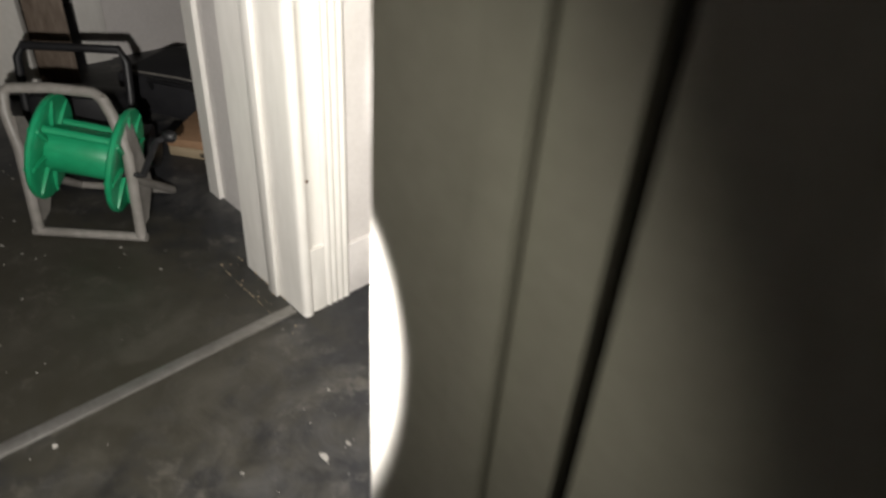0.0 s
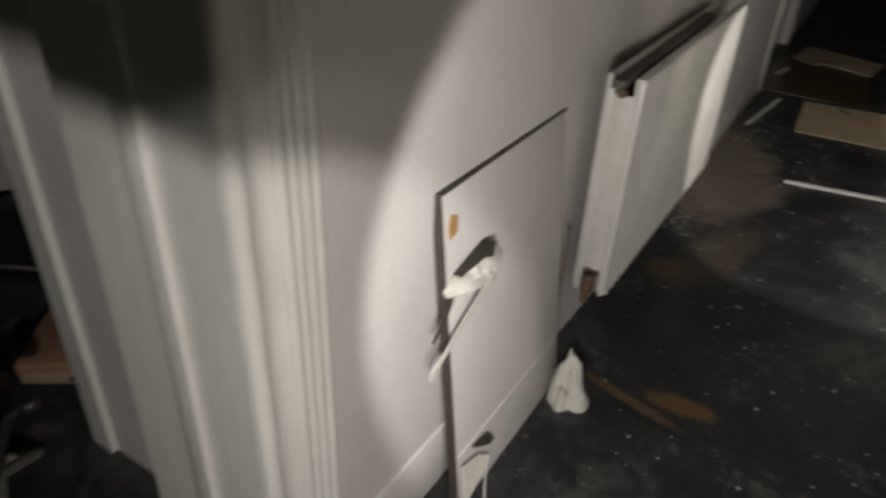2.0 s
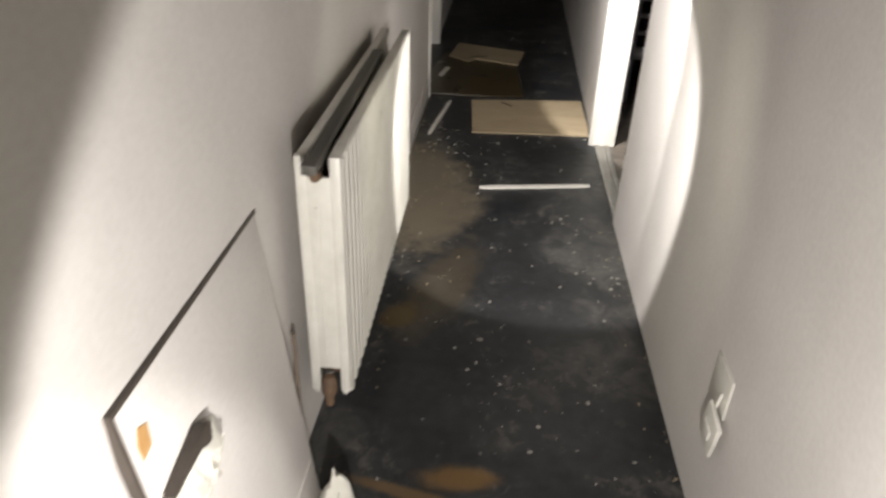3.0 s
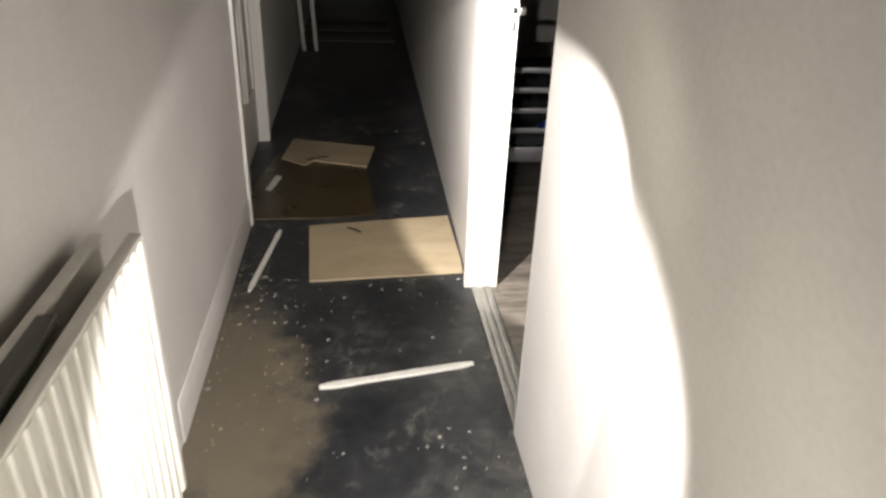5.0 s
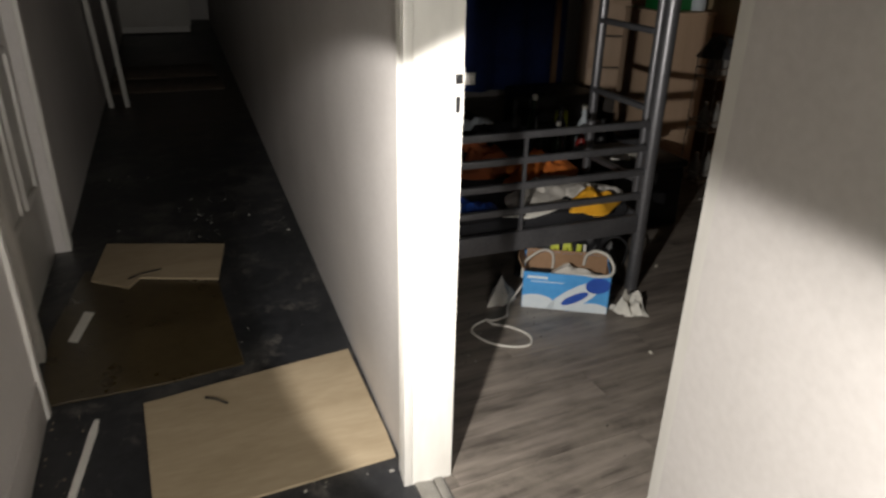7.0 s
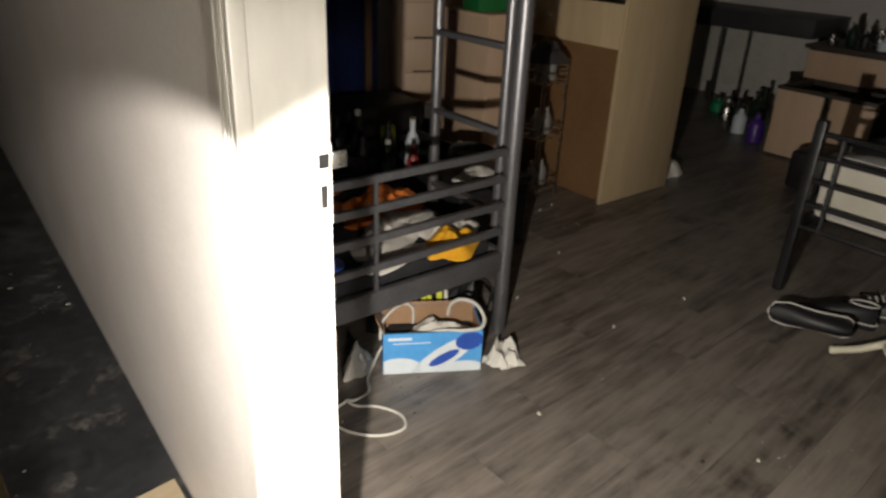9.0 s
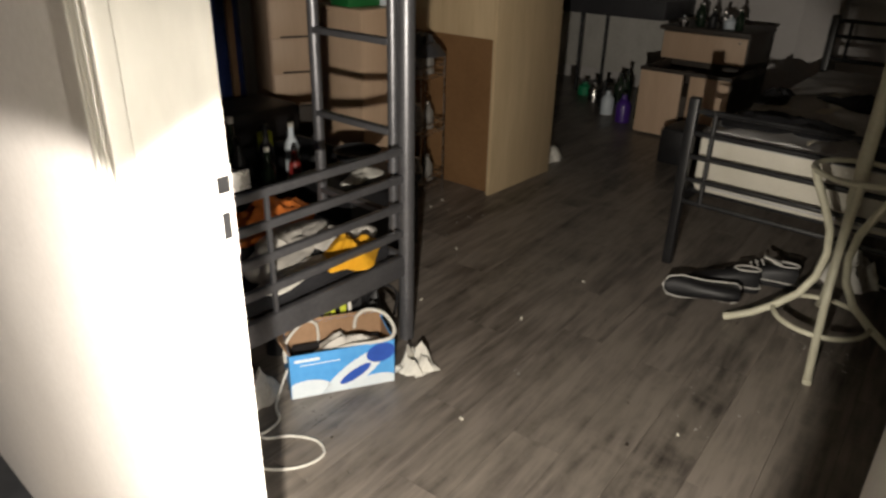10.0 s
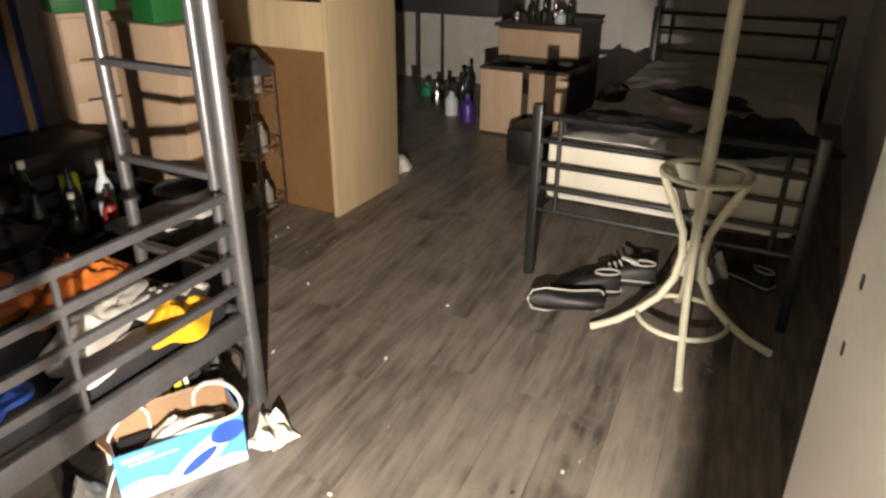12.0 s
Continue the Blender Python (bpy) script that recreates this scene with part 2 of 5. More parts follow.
def lathe(bm, prof, m=None, seg=20):
    m = m or Matrix.Identity(4)
    rings = [[bm.verts.new(m @ Vector((r * math.cos(2 * math.pi * k / seg), r * math.sin(2 * math.pi * k / seg), z))) for k in range(seg)] for r, z in prof]
    for a, b in zip(rings, rings[1:]):
        for k in range(seg):
            bm.faces.new((a[k], a[(k + 1) % seg], b[(k + 1) % seg], b[k]))
    bm.faces.new(rings[0][::-1])
    bm.faces.new(rings[-1])


def extrude(bm, outline, z0, z1, m=None):
    """A prism over a plan outline."""
    m = m or Matrix.Identity(4)
    a = [bm.verts.new(m @ Vector((x, y, z0))) for x, y in outline]
    b = [bm.verts.new(m @ Vector((x, y, z1))) for x, y in outline]
    n = len(a)
    bm.faces.new(a[::-1])
    bm.faces.new(b)
    for i in range(n):
        bm.faces.new((a[i], a[(i + 1) % n], b[(i + 1) % n], b[i]))


def heap(bm, w, d, h, seed, n=14, ragged=0.25, flat=0.0):
    """A crumpled heap of cloth or paper on its underside, w by d, h high."""
    top, low = [], []
    for i in range(n + 1):
        ra, rb = [], []
        for j in range(n + 1):
            u, v = 2 * i / n - 1, 2 * j / n - 1
            q = math.atan2(v, u)
            edge = 1 + ragged * (noise.noise(Vector((math.cos(q) * 1.3, math.sin(q) * 1.3, seed))))
            k = max(abs(u), abs(v))
            l = math.hypot(u, v) or 1
            x, y = u / l * k * edge * w / 2, v / l * k * edge * d / 2
            dome = (1 - k ** (2 + 6 * flat))
            f = max(1.0, 0.26 / w)
            fold = 0.6 + 0.55 * noise.noise(Vector((x * 14 * f, y * 14 * f, seed * 3))) + 0.40 * noise.noise(Vector((x * 34 * f, y * 34 * f, seed * 5)))
            ra.append(bm.verts.new((x, y, 0.004 + max(0, h * dome * fold + h * 0.12 * (1 - k)))))
            rb.append(bm.verts.new((x, y, 0.0)))
        top.append(ra)
        low.append(rb)
    for i in range(n):
        for j in range(n):
            bm.faces.new((top[i][j], top[i + 1][j], top[i + 1][j + 1], top[i][j + 1]))
            bm.faces.new((low[i][j], low[i][j + 1], low[i + 1][j + 1], low[i + 1][j]))
    ring = [(i, 0) for i in range(n)] + [(n, j) for j in range(n)] + [(n - i, n) for i in range(n)] + [(0, n - j) for j in range(n)]
    for a, b in zip(ring, ring[1:] + ring[:1]):
        bm.faces.new((low[a[0]][a[1]], low[b[0]][b[1]], top[b[0]][b[1]], top[a[0]][a[1]]))


def done(name, bm, mat, smooth=True):
    bm.normal_update()
    bmesh.ops.recalc_face_normals(bm, faces=bm.faces)
    if smooth:
        for f in bm.faces:
            f.smooth = True
        for e in bm.edges:
            if e.calc_face_angle(0) > 0.65:
                e.smooth = False
    me = bpy.data.meshes.new(name)
    bm.to_mesh(me)
    bm.free()
    me.materials.append(mat)
    return new(name, me)


def part(name, bm, mat, parent, label="", smooth=True):
    """Links a bmesh as one mesh object under a thing or under a part."""
    ob = done(name, bm, mat, smooth)
    ob.parent = parent
    return tagged(ob, label)


def thing(name, label, category, m, group=""):
    ob = new(name)
    ob.matrix_basis = m
    ob.empty_display_size = 0.05
    return tagged(ob, label, category, group)


def single(name, bm, mat, label, category, m, group="", kind=""):
    ob = done(name, bm, mat)
    ob.matrix_basis = m
    return tagged(ob, label, category, group, kind)


def built(name, boxes, mat, label="", bev=0.0):
    """A piece of the setting, of boxes set end to end."""
    bm = bmesh.new()
    for b in boxes:
        box(bm, *b, bev=bev)
    return tagged(done(name, bm, mat), label, "", "", "structure")


def shape(*calls):
    """A bmesh from calls of the shape functions: (function, arguments...)."""
    bm = bmesh.new()
    for f, *a in calls:
        f(bm, *a)
    return bm


# ---- the shell: hall, entry, store with the hose reel, bunk room ----
H = 2.4
XR = 0.90          # hall face of the right-hand wall
XI = 1.005         # its face in the bunk room
D0, D1 = 2.390, 3.207   # doorway to the bunk room
tagged(done("wall_hall_west_near", shape((extrude, [(-0.30, 0.012), (-0.030, 0.012), (0.0, 2.4), (0.0, 3.83), (-0.30, 3.83)], -0.02, H)), WALL), "off-white painted plaster wall of the hall", "", "", "structure")
built("wall_hall_west", [(-0.40, -0.06, 3.83, 4.20, -0.02, H), (-0.40, -0.06, 5.02, 13.6, -0.02, H), (-0.40, -0.06, 4.20, 5.02, 2.04, H), (-0.30, 0.0, -1.9, -0.96, -0.02, H), (-0.30, -0.03, -0.96, 0.012, 2.06, H)], WALL, "off-white painted plaster wall of the hall")
built("wall_hall_east", [(XR, XI, -0.442, D0 - 0.015, -0.02, H), (XR, XI, D0 - 0.015, D1 + 0.015, 2.05, H), (XR, XI, -1.9, -1.36, -0.02, H), (XR, XI, -1.36, -0.442, 2.05, H)], WALL, "off-white painted plaster wall between hall and bunk room")
tagged(done("wall_hall_east_far", shape((extrude, [(XR, D1 + 0.015), (XI, D1 + 0.015), (XI + 0.21, 13.6), (XR + 0.21, 13.6)], -0.02, H)), WALL), "off-white painted plaster wall of the far hall", "", "", "structure")
built("wall_hall_south", [(-0.30, XI, -2.0, -1.9, -0.02, H)], WALL)
built("wall_hall_north", [(-0.40, XI + 0.3, 13.6, 13.7, -0.02, H)], WALL)
built("wall_store_pier", [(-0.73, -0.30, 0.13, 1.30, -0.02, H)], WALL, "off-white pier beside the store doorway")
built("wall_store_west", [(-2.18, -2.08, 0.33, 1.30, -0.02, H), (-2.18, -2.08, -1.9, -0.62, -0.02, H), (-2.18, -2.08, -0.62, 0.33, 2.05, H)], WALL)
built("wall_store_north", [(-3.0, -0.73, 1.30, 1.40, -0.02, H)], WALL)
built("wall_store_south", [(-3.0, -0.30, -2.0, -1.9, -0.02, H)], WALL)
built("wall_store_far", [(-3.1, -3.0, -1.9, 1.3, -0.02, H)], WALL)
built("wall_entry_east", [(2.5, 2.6, -2.0, 0.6, -0.02, H)], WALL)
built("wall_entry_north", [(XI, 2.5, 0.5, 0.6, -0.02, H)], WALL)
built("wall_entry_south", [(XI, 2.5, -2.0, -1.9, -0.02, H)], WALL)
built("wall_room_south", [(XI, 6.7, 2.26, 2.37, -0.02, H)], WALL, "dull off-white wall beside the bed")
built("wall_room_east", [(6.6, 6.7, 2.37, 7.4, -0.02, H)], WALL)
built("wall_room_north", [(XI, 6.7, 7.4, 7.5, -0.02, H)], WALL)
built("ceiling_hall", [(-3.1, XI, -2.0, 7.5, H, H + 0.1), (-3.1, 1.5, 7.5, 13.7, H, H + 0.1)], CEIL)
built("ceiling_room", [(XI, 6.7, 2.28, 7.5, H, H + 0.1), (XI, 2.6, -2.0, 2.28, H, H + 0.1)], CEIL)
floor_hall = built("floor_hall", [(-3.1, 0.985, -2.0, 7.5, -0.06, 0.0), (-3.1, 1.5, 7.5, 13.7, -0.06, 0.0), (0.985, 2.6, -2.0, 2.28, -0.06, 0.0)], LINO, "dirty near-black lino floor with stains and paint specks")
floor_room = built("floor_room", [(0.985, 6.7, 2.28, 7.5, -0.06, -0.009)], JOINT, "grey-brown wood-look plank floor")


def architrave(name, y0, y1, x, out, h, label):
    """A moulded door surround upright: steps and beads along its width, on a wall face x, standing proud towards out."""
    bm = bmesh.new()
    w = y1 - y0
    for a, b, t in ((0.0, 0.16, 0.022), (0.16, 0.30, 0.016), (0.30, 0.42, 0.021), (0.42, 0.58, 0.013), (0.58, 0.70, 0.018), (0.70, 0.84, 0.011), (0.84, 1.0, 0.016)):
        box(bm, min(x, x + out * t), max(x, x + out * t), y0 + a * w, y0 + b * w, 0.0, h, 0.0025)
    return tagged(done(name, bm, TRIM), label, "", "", "structure")


def reeded(name, y0, x, h, label):
    """A door surround upright 0.15 wide: an edge bead, a stopped flute over a plain foot, and round reeds, proud of a wall face x."""
    def section(flute):
        pts = []
        for k in range(61):
            u = k / 60
            if u < 0.20:
                d = 0.014 + 0.010 * math.sin(math.pi * u / 0.20) ** 0.6
            elif u < 0.50:
                d = 0.014 - flute * math.sin(math.pi * (u - 0.20) / 0.30) ** 0.8
            else:
                d = 0.011 + 0.007 * abs(math.sin(math.pi * (u - 0.50) / 0.125)) ** 0.6
            pts.append((x + d, y0 + 0.15 * u))
        return pts + [(x, y0 + 0.15), (x, y0)]
    bm = bmesh.new()
    extrude(bm, section(-0.002), 0.0, 0.20)
    extrude(bm, section(0.009), 0.20, h)
    return tagged(done(name, bm, TRIM), label, "", "", "structure")


reeded("trim_store_door", 0.0, -0.030, 2.12, "white gloss reeded door surround with chipped edges")
built("trim_store_lining", [(-0.30, -0.030, 0.0, 0.012, 0.0, 2.06)], TRIM, "white painted door lining")
built("trim_store_stop", [(-0.17, -0.13, -0.012, 0.0, 0.0, 2.05)], TRIM, "", 0.002)
built("trim_store_pier", [(-0.745, -0.73, 0.13, 0.20, 0.0, 2.1), (-0.74, -0.675, 0.115, 0.13, 0.0, 2.1)], TRIM, "white corner trim")
built("trim_store_frame", [(-2.08, -2.06, 0.22, 0.335, 0.0, 2.1), (-2.18, -2.08, 0.318, 0.33, 0.0, 2.05)], TRIM, "white door surround in the store", 0.003)
built("trim_entry_lining", [(0.845, 1.045, -0.457, -0.442, 0.0, 2.05)], DOORP, "cream painted door lining")
built("trim_entry_stop", [(0.950, 0.992, -0.471, -0.457, 0.0, 2.05)], DOORP, "", 0.007)
built("trim_entry_door", [(0.845, 0.90, -0.442, -0.375, 0.0, 2.1)], TRIM, "", 0.004)
architrave("trim_room_door_far", D1, D1 + 0.066, XR, -1, 2.1, "white gloss moulded door surround")
built("trim_room_lining_far", [(XR, XI, D1, D1 + 0.015, 0.0, 2.05)], TRIM, "white door lining with a lock keep")
built("trim_room_lining_near", [(XR, XI, D0 - 0.015, D0, 0.0, 2.05)], TRIM)
built("trim_room_head", [(XR, XI, D0, D1, 2.035, 2.05)], TRIM)
built("baseboard_west", [(-0.032, -0.018, 0.152, 0.92, 0.0, 0.165)], WALL, "painted skirting", 0.004)
built("baseboard_west_far", [(0.0, 0.005, 2.42, 3.795, 0.0, 0.135)], WALL, "painted skirting", 0.002)
built("trim_recess", [(-0.06, 0.012, 3.80, 3.832, 0.0, 2.1)], TRIM, "white corner bead with chipped paint", 0.003)
built("threshold_store", [(-0.075, -0.040, -0.96, -0.005, 0.0, 0.006)], ALU, "worn metal threshold strip across the store doorway", 0.002)
built("threshold_room", [(0.905, 0.930, D0, D1, 0.0, 0.007), (0.955, 0.980, D0, D1, 0.0, 0.007), (0.930, 0.955, D0, D1, 0.0, 0.003)], ALU, "scratched metal threshold strips", 0.0015)


# ---- hall: things ----
# loose hatch board leaning on the wall
hb = thing("hatch_board", "loose white hatch board with dark edges leaning against the wall", "board", pose(0.062, 0.43, 0.0, 0, -6.2, 0))
part("board", shape((box, -0.012, 0.0, 0.0, 0.50, 0.0, 0.745, 0.001)), WALL, hb)
part("edge_strip", shape((box, -0.014, 0.003, -0.007, 0.0, 0.0, 0.752), (box, -0.014, 0.003, 0.0, 0.50, 0.745, 0.752)), DARKW_SHADE, hb, "dark brown edge strip")
part("moulding", shape((box, 0.0, 0.003, 0.004, 0.49, 0.145, 0.153, 0.001)), WALL, hb)
part("glue_mark", shape((extrude, [(0.02, 0.655), (0.045, 0.66), (0.05, 0.69), (0.03, 0.70), (0.018, 0.68)], 0.0005, 0.002, Matrix(((0, 0, 1, 0), (1, 0, 0, 0), (0, 1, 0, 0), (0, 0, 0, 1))))), GLUE, hb, "dried orange glue mark")


def strip_curl(bm, pts, w):
    """A curling strip of tape, w wide, along pts."""
    prev = None
    for p in pts:
        p = Vector(p)
        row = [bm.verts.new(p + Vector((0, 0, -w / 2))), bm.verts.new(p + Vector((0.004, 0, w / 2))), bm.verts.new(p + Vector((0.0055, 0.001, w / 2))), bm.verts.new(p + Vector((0.0015, 0.001, -w / 2)))]
        if prev:
            for k in range(4):
                bm.faces.new((prev[k], prev[(k + 1) % 4], row[(k + 1) % 4], row[k]))
        else:
            bm.faces.new(row)
        prev = row
    bm.faces.new(prev[::-1])


UP = Matrix(((0, 0, 1, 0), (1, 0, 0, 0), (0, 1, 0, 0), (0, 0, 0, 1)))   # plan outlines become (y, z) outlines, thickness along x
part("torn_tape", shape((strip_curl, [(0.006, -0.075, 0.425), (0.012, -0.05, 0.445), (0.016, 0.0, 0.475), (0.020, 0.06, 0.505), (0.022, 0.16, 0.55)], 0.022)), PAPER, hb, "torn white tape")
part("torn_tape", shape((strip_curl, [(0.014, 0.10, 0.075), (0.035, 0.05, 0.05), (0.065, -0.005, 0.032), (0.09, -0.05, 0.022), (0.10, -0.08, 0.018)], 0.026)), PAPER, hb, "torn white tape")
part("peeled_paper", shape((extrude, [(0.003, 0.135), (0.07, 0.115), (0.115, 0.075), (0.09, 0.05), (0.03, 0.03), (0.003, 0.012)], 0.012, 0.016, UP)), PAPER, hb, "peeled white paper")
# Two dark shapes: shadows of peeled paper and tape as colour; third is a splinter.
part("shadow_and_splinter", shape((extrude, [(0.06, 0.142), (0.12, 0.132), (0.14, 0.105), (0.122, 0.10), (0.09, 0.122)], 0.004, 0.014, UP)), DARKW_SHADE, hb, "dark shape for the shadow beside torn white tape and paper")
part("shadow_and_splinter", shape((extrude, [(0.02, 0.586), (0.06, 0.594), (0.130, 0.606), (0.148, 0.598), (0.138, 0.574), (0.12, 0.570), (0.11, 0.584)], 0.004, 0.022, UP)), DARKW_SHADE, hb, "dark shape for the shadow beside torn white tape and paper")
part("shadow_and_splinter", shape((extrude, [(-0.055, 0.485), (-0.012, 0.53), (0.01, 0.555), (0.012, 0.535), (-0.01, 0.515)], 0.002, 0.008, UP)), DARKW_SHADE, hb, "dark splinter")

bm = bmesh.new(); heap(bm, 0.075, 0.16, 0.045, 5.6, 12, 0.6)
bmesh.ops.transform(bm, matrix=pose(0.001, 0.085, 0.552, 0, 90, 0), verts=bm.verts)
part("tape_knot", bm, PAPER, hb, "crumpled white tape")

# radiator
rad = thing("radiator", "white double-panel radiator with open top and rust-stained end", "radiator", pose(0.0, 1.047, 0.0))


def ribbed(bm, x, y0, y1, z0, z1, n, out):
    """A pressed panel with upright ribs."""
    pts, step = [], (y1 - y0) / n
    for i in range(n):
        a = y0 + i * step
        pts += [(x, a), (x, a + 0.22 * step), (x + out, a + 0.40 * step), (x + out, a + 0.82 * step)]
    pts.append((x, y1))
    back = x - 0.010 if out > 0 else x + 0.010
    extrude(bm, pts + [(back, y1), (back, y0)], z0, z1)


part("front_panel", shape((ribbed, 0.104, 0.0, 1.0, 0.225, 0.795, 26, 0.010)), RADP, rad)
part("back_panel", shape((ribbed, 0.030, 0.0, 1.0, 0.225, 0.795, 26, -0.006)), RADP, rad)
part("end_cover", shape((box, 0.034, 0.094, -0.004, 0.0, 0.30, 0.762, 0.002), (box, 0.058, 0.066, -0.008, -0.004, 0.34, 0.70, 0.001)), RADP, rad, "cream end cover")
part("end_cover", shape((box, 0.034, 0.094, 1.0, 1.004, 0.30, 0.725, 0.002)), RADP, rad)
for i in range(21):
    part("fin", shape((box, 0.045, 0.090, 0.03 + 0.045 * i, 0.033 + 0.045 * i, 0.26, 0.72)), RUST, rad)
part("seam_roll", shape((box, 0.088, 0.113, 0.0, 1.0, 0.792, 0.803, 0.004)), RADP, rad)
part("seam_roll", shape((box, 0.025, 0.049, 0.0, 1.0, 0.792, 0.803, 0.004)), RADP, rad)
part("corner_block", shape((box, 0.090, 0.113, -0.006, 0.012, 0.235, 0.805, 0.005)), RADP, rad)
part("corner_block", shape((box, 0.024, 0.046, -0.006, 0.012, 0.235, 0.805, 0.005)), RADP, rad)
part("valve", shape((tube, [(0.066, 0.012, 0.262), (0.066, -0.012, 0.262), (0.066, -0.014, 0.205)], 0.010, 10), (lathe, [(0.016, 0), (0.018, 0.012), (0.016, 0.04), (0.010, 0.048)], pose(0.066, -0.010, 0.235, 0, 0, 0), 14)), RUST, rad, "corroded brass valve")
part("bleed_cap", shape((lathe, [(0.010, 0), (0.012, 0.005), (0.010, 0.018)], pose(0.066, 0.0, 0.768, 90, 0, 0), 12), (box, 0.04, 0.092, -0.002, 0.003, 0.732, 0.742)), RUST, rad)
part("bracket", shape((box, 0.0, 0.028, 0.14, 0.18, 0.30, 0.74, 0.002)), RUST, rad)
part("bracket", shape((box, 0.0, 0.028, 0.82, 0.86, 0.30, 0.74, 0.002)), RUST, rad)
single("wooden_batten", shape((box, -0.014, 0.014, -0.03, 0.76, 0.0, 0.020, 0.003)), BATTEN, "grey-brown wooden batten lying along the open radiator top", "batten", pose(0.066, 1.02, 0.789, 0, 0, 0.6))

bm = bmesh.new(); tube(bm, [(0.0, 0.0, 0.0), (0.0, 0.0, 0.30), (0.001, 0.002, 0.36), (0.0, 0.0, 0.42)], 0.0045, 8)
single("heating_pipe", bm, OLDW, "thin brown-stained pipe against the wall by the radiator", "pipe", pose(0.004, 1.005, 0.0))
# socket hanging off the wall
sk = thing("wall_socket", "white plastic wall socket hanging loose from its box", "socket", pose(XR, 1.0, 0.355))
part("back_box", shape((box, -0.006, 0.0, -0.03, 0.075, -0.045, 0.055, 0.002)), RADP, sk, "painted recess plate")
part("face_plate", shape((box, -0.03, -0.020, -0.085, -0.005, -0.10, -0.01, 0.003, pose(0, 0, 0, 10, 0, 0)), (box, -0.034, -0.03, -0.065, -0.025, -0.07, -0.045, 0.001, pose(0, 0, 0, 10, 0, 0))), RADP, sk)
part("cable", shape((tube, [(-0.006, 0.0, 0.0), (-0.02, -0.015, -0.03), (-0.02, -0.03, -0.05)], 0.004, 8)), CORD, sk)

bm = bmesh.new(); heap(bm, 0.10, 0.14, 0.14, 4.2, 14, 0.5)
single("crumpled_tissue", bm, PAPER, "crumpled yellowish-white paper tissue on the dark floor", "tissue", pose(0.108, 0.885, 0.0, 0, 0, 20))


def board(name, outline, t, mat, label, category, z=0.001):
    cx, cy = sum(p[0] for p in outline) / len(outline), sum(p[1] for p in outline) / len(outline)
    bm = bmesh.new()
    extrude(bm, [(x - cx, y - cy) for x, y in outline], 0.0, t)
    bmesh.ops.bevel(bm, geom=bm.edges[:], offset=min(0.0015, t * 0.3), segments=1, affect="EDGES")
    return single(name, bm, mat, label, category, pose(cx, cy, z))


board("plywood_sheet", [(0.288, 3.276), (0.890, 3.318), (0.895, 3.42), (0.896, 3.868), (0.60, 3.83), (0.258, 3.779)], 0.009, CARD, "pale thin plywood sheet lying on the dark floor", "board")
board("plywood_sheet", [(0.06, 4.66), (0.20, 4.55), (0.24, 4.63), (0.53, 4.52), (0.585, 4.86), (0.10, 5.02)], 0.008, CARD, "pale plywood offcut with a broken edge on the floor", "board", 0.010)
board("hardboard_sheet", [(-0.03, 3.86), (0.32, 3.868), (0.56, 3.90), (0.52, 4.66), (0.03, 4.78), (-0.04, 4.3)], 0.006, WETB, "wet dark brown hardboard sheet on the floor", "board")
board("paper_scrap", [(0.02, 4.22), (0.05, 4.20), (0.09, 4.40), (0.055, 4.42)], 0.002, PAPER, "torn white paper scrap on the wet board", "paper", 0.0075)
bm = bmesh.new(); tube(bm, [(0, 0, 0.004), (0.03, -0.02, 0.006), (0.06, -0.05, 0.004)], 0.003, 6)
single("bent_wire", bm, BLACKM, "short bent dark wire on the plywood sheet", "wire", pose(0.43, 3.74, 0.011))
bm = bmesh.new(); tube(bm, [(0, 0, 0.004), (0.05, 0.03, 0.005), (0.12, 0.05, 0.004)], 0.003, 6)
single("bent_wire", bm, BLACKM, "short bent dark wire on the plywood offcut", "wire", pose(0.20, 4.62, 0.019))


def lath(name, a, b, w, t, label, seed):
    """A broken strip of wood from a to b on the floor."""
    d = Vector((b[0] - a[0], b[1] - a[1]))
    bm = bmesh.new()
    n = 10
    for i in range(n + 1):
        x = d.length * i / n
        k = w / 2 * (0.9 + 0.2 * noise.noise(Vector((x * 9, seed, 0)))) * (0.55 if i in (0, n) else 1)
        row = [bm.verts.new((x, -k, 0)), bm.verts.new((x, k, 0)), bm.verts.new((x, k * 0.9, t)), bm.verts.new((x, -k * 0.9, t))]
        if i:
            for q in range(4):
                bm.faces.new((prev[q], prev[(q + 1) % 4], row[(q + 1) % 4], row[q]))
        else:
            bm.faces.new(row)
        prev = row
    bm.faces.new(prev[::-1])
    return single(name, bm, TRIM, label, "strip", pose(a[0], a[1], 0.0008, 0, 0, math.degrees(math.atan2(d.y, d.x))))


lath("wood_strip", (0.352, 2.628), (0.836, 2.716), 0.028, 0.008, "white painted broken wood strip across the floor", 1)
lath("wood_strip", (0.069, 3.22), (0.136, 3.745), 0.022, 0.008, "white painted broken wood strip beside the wall", 5)

# door in the recess of the hall
dr = tagged(new("door_1"), "closed white panelled door in the recess", "", "", "structure")
dr.matrix_basis = pose(-0.10, 4.20, 0.0)
bm = shape((box, -0.04, 0.0, 0.002, 0.818, 0.006, 2.035, 0.002))
part("leaf", bm, DOORP, dr)
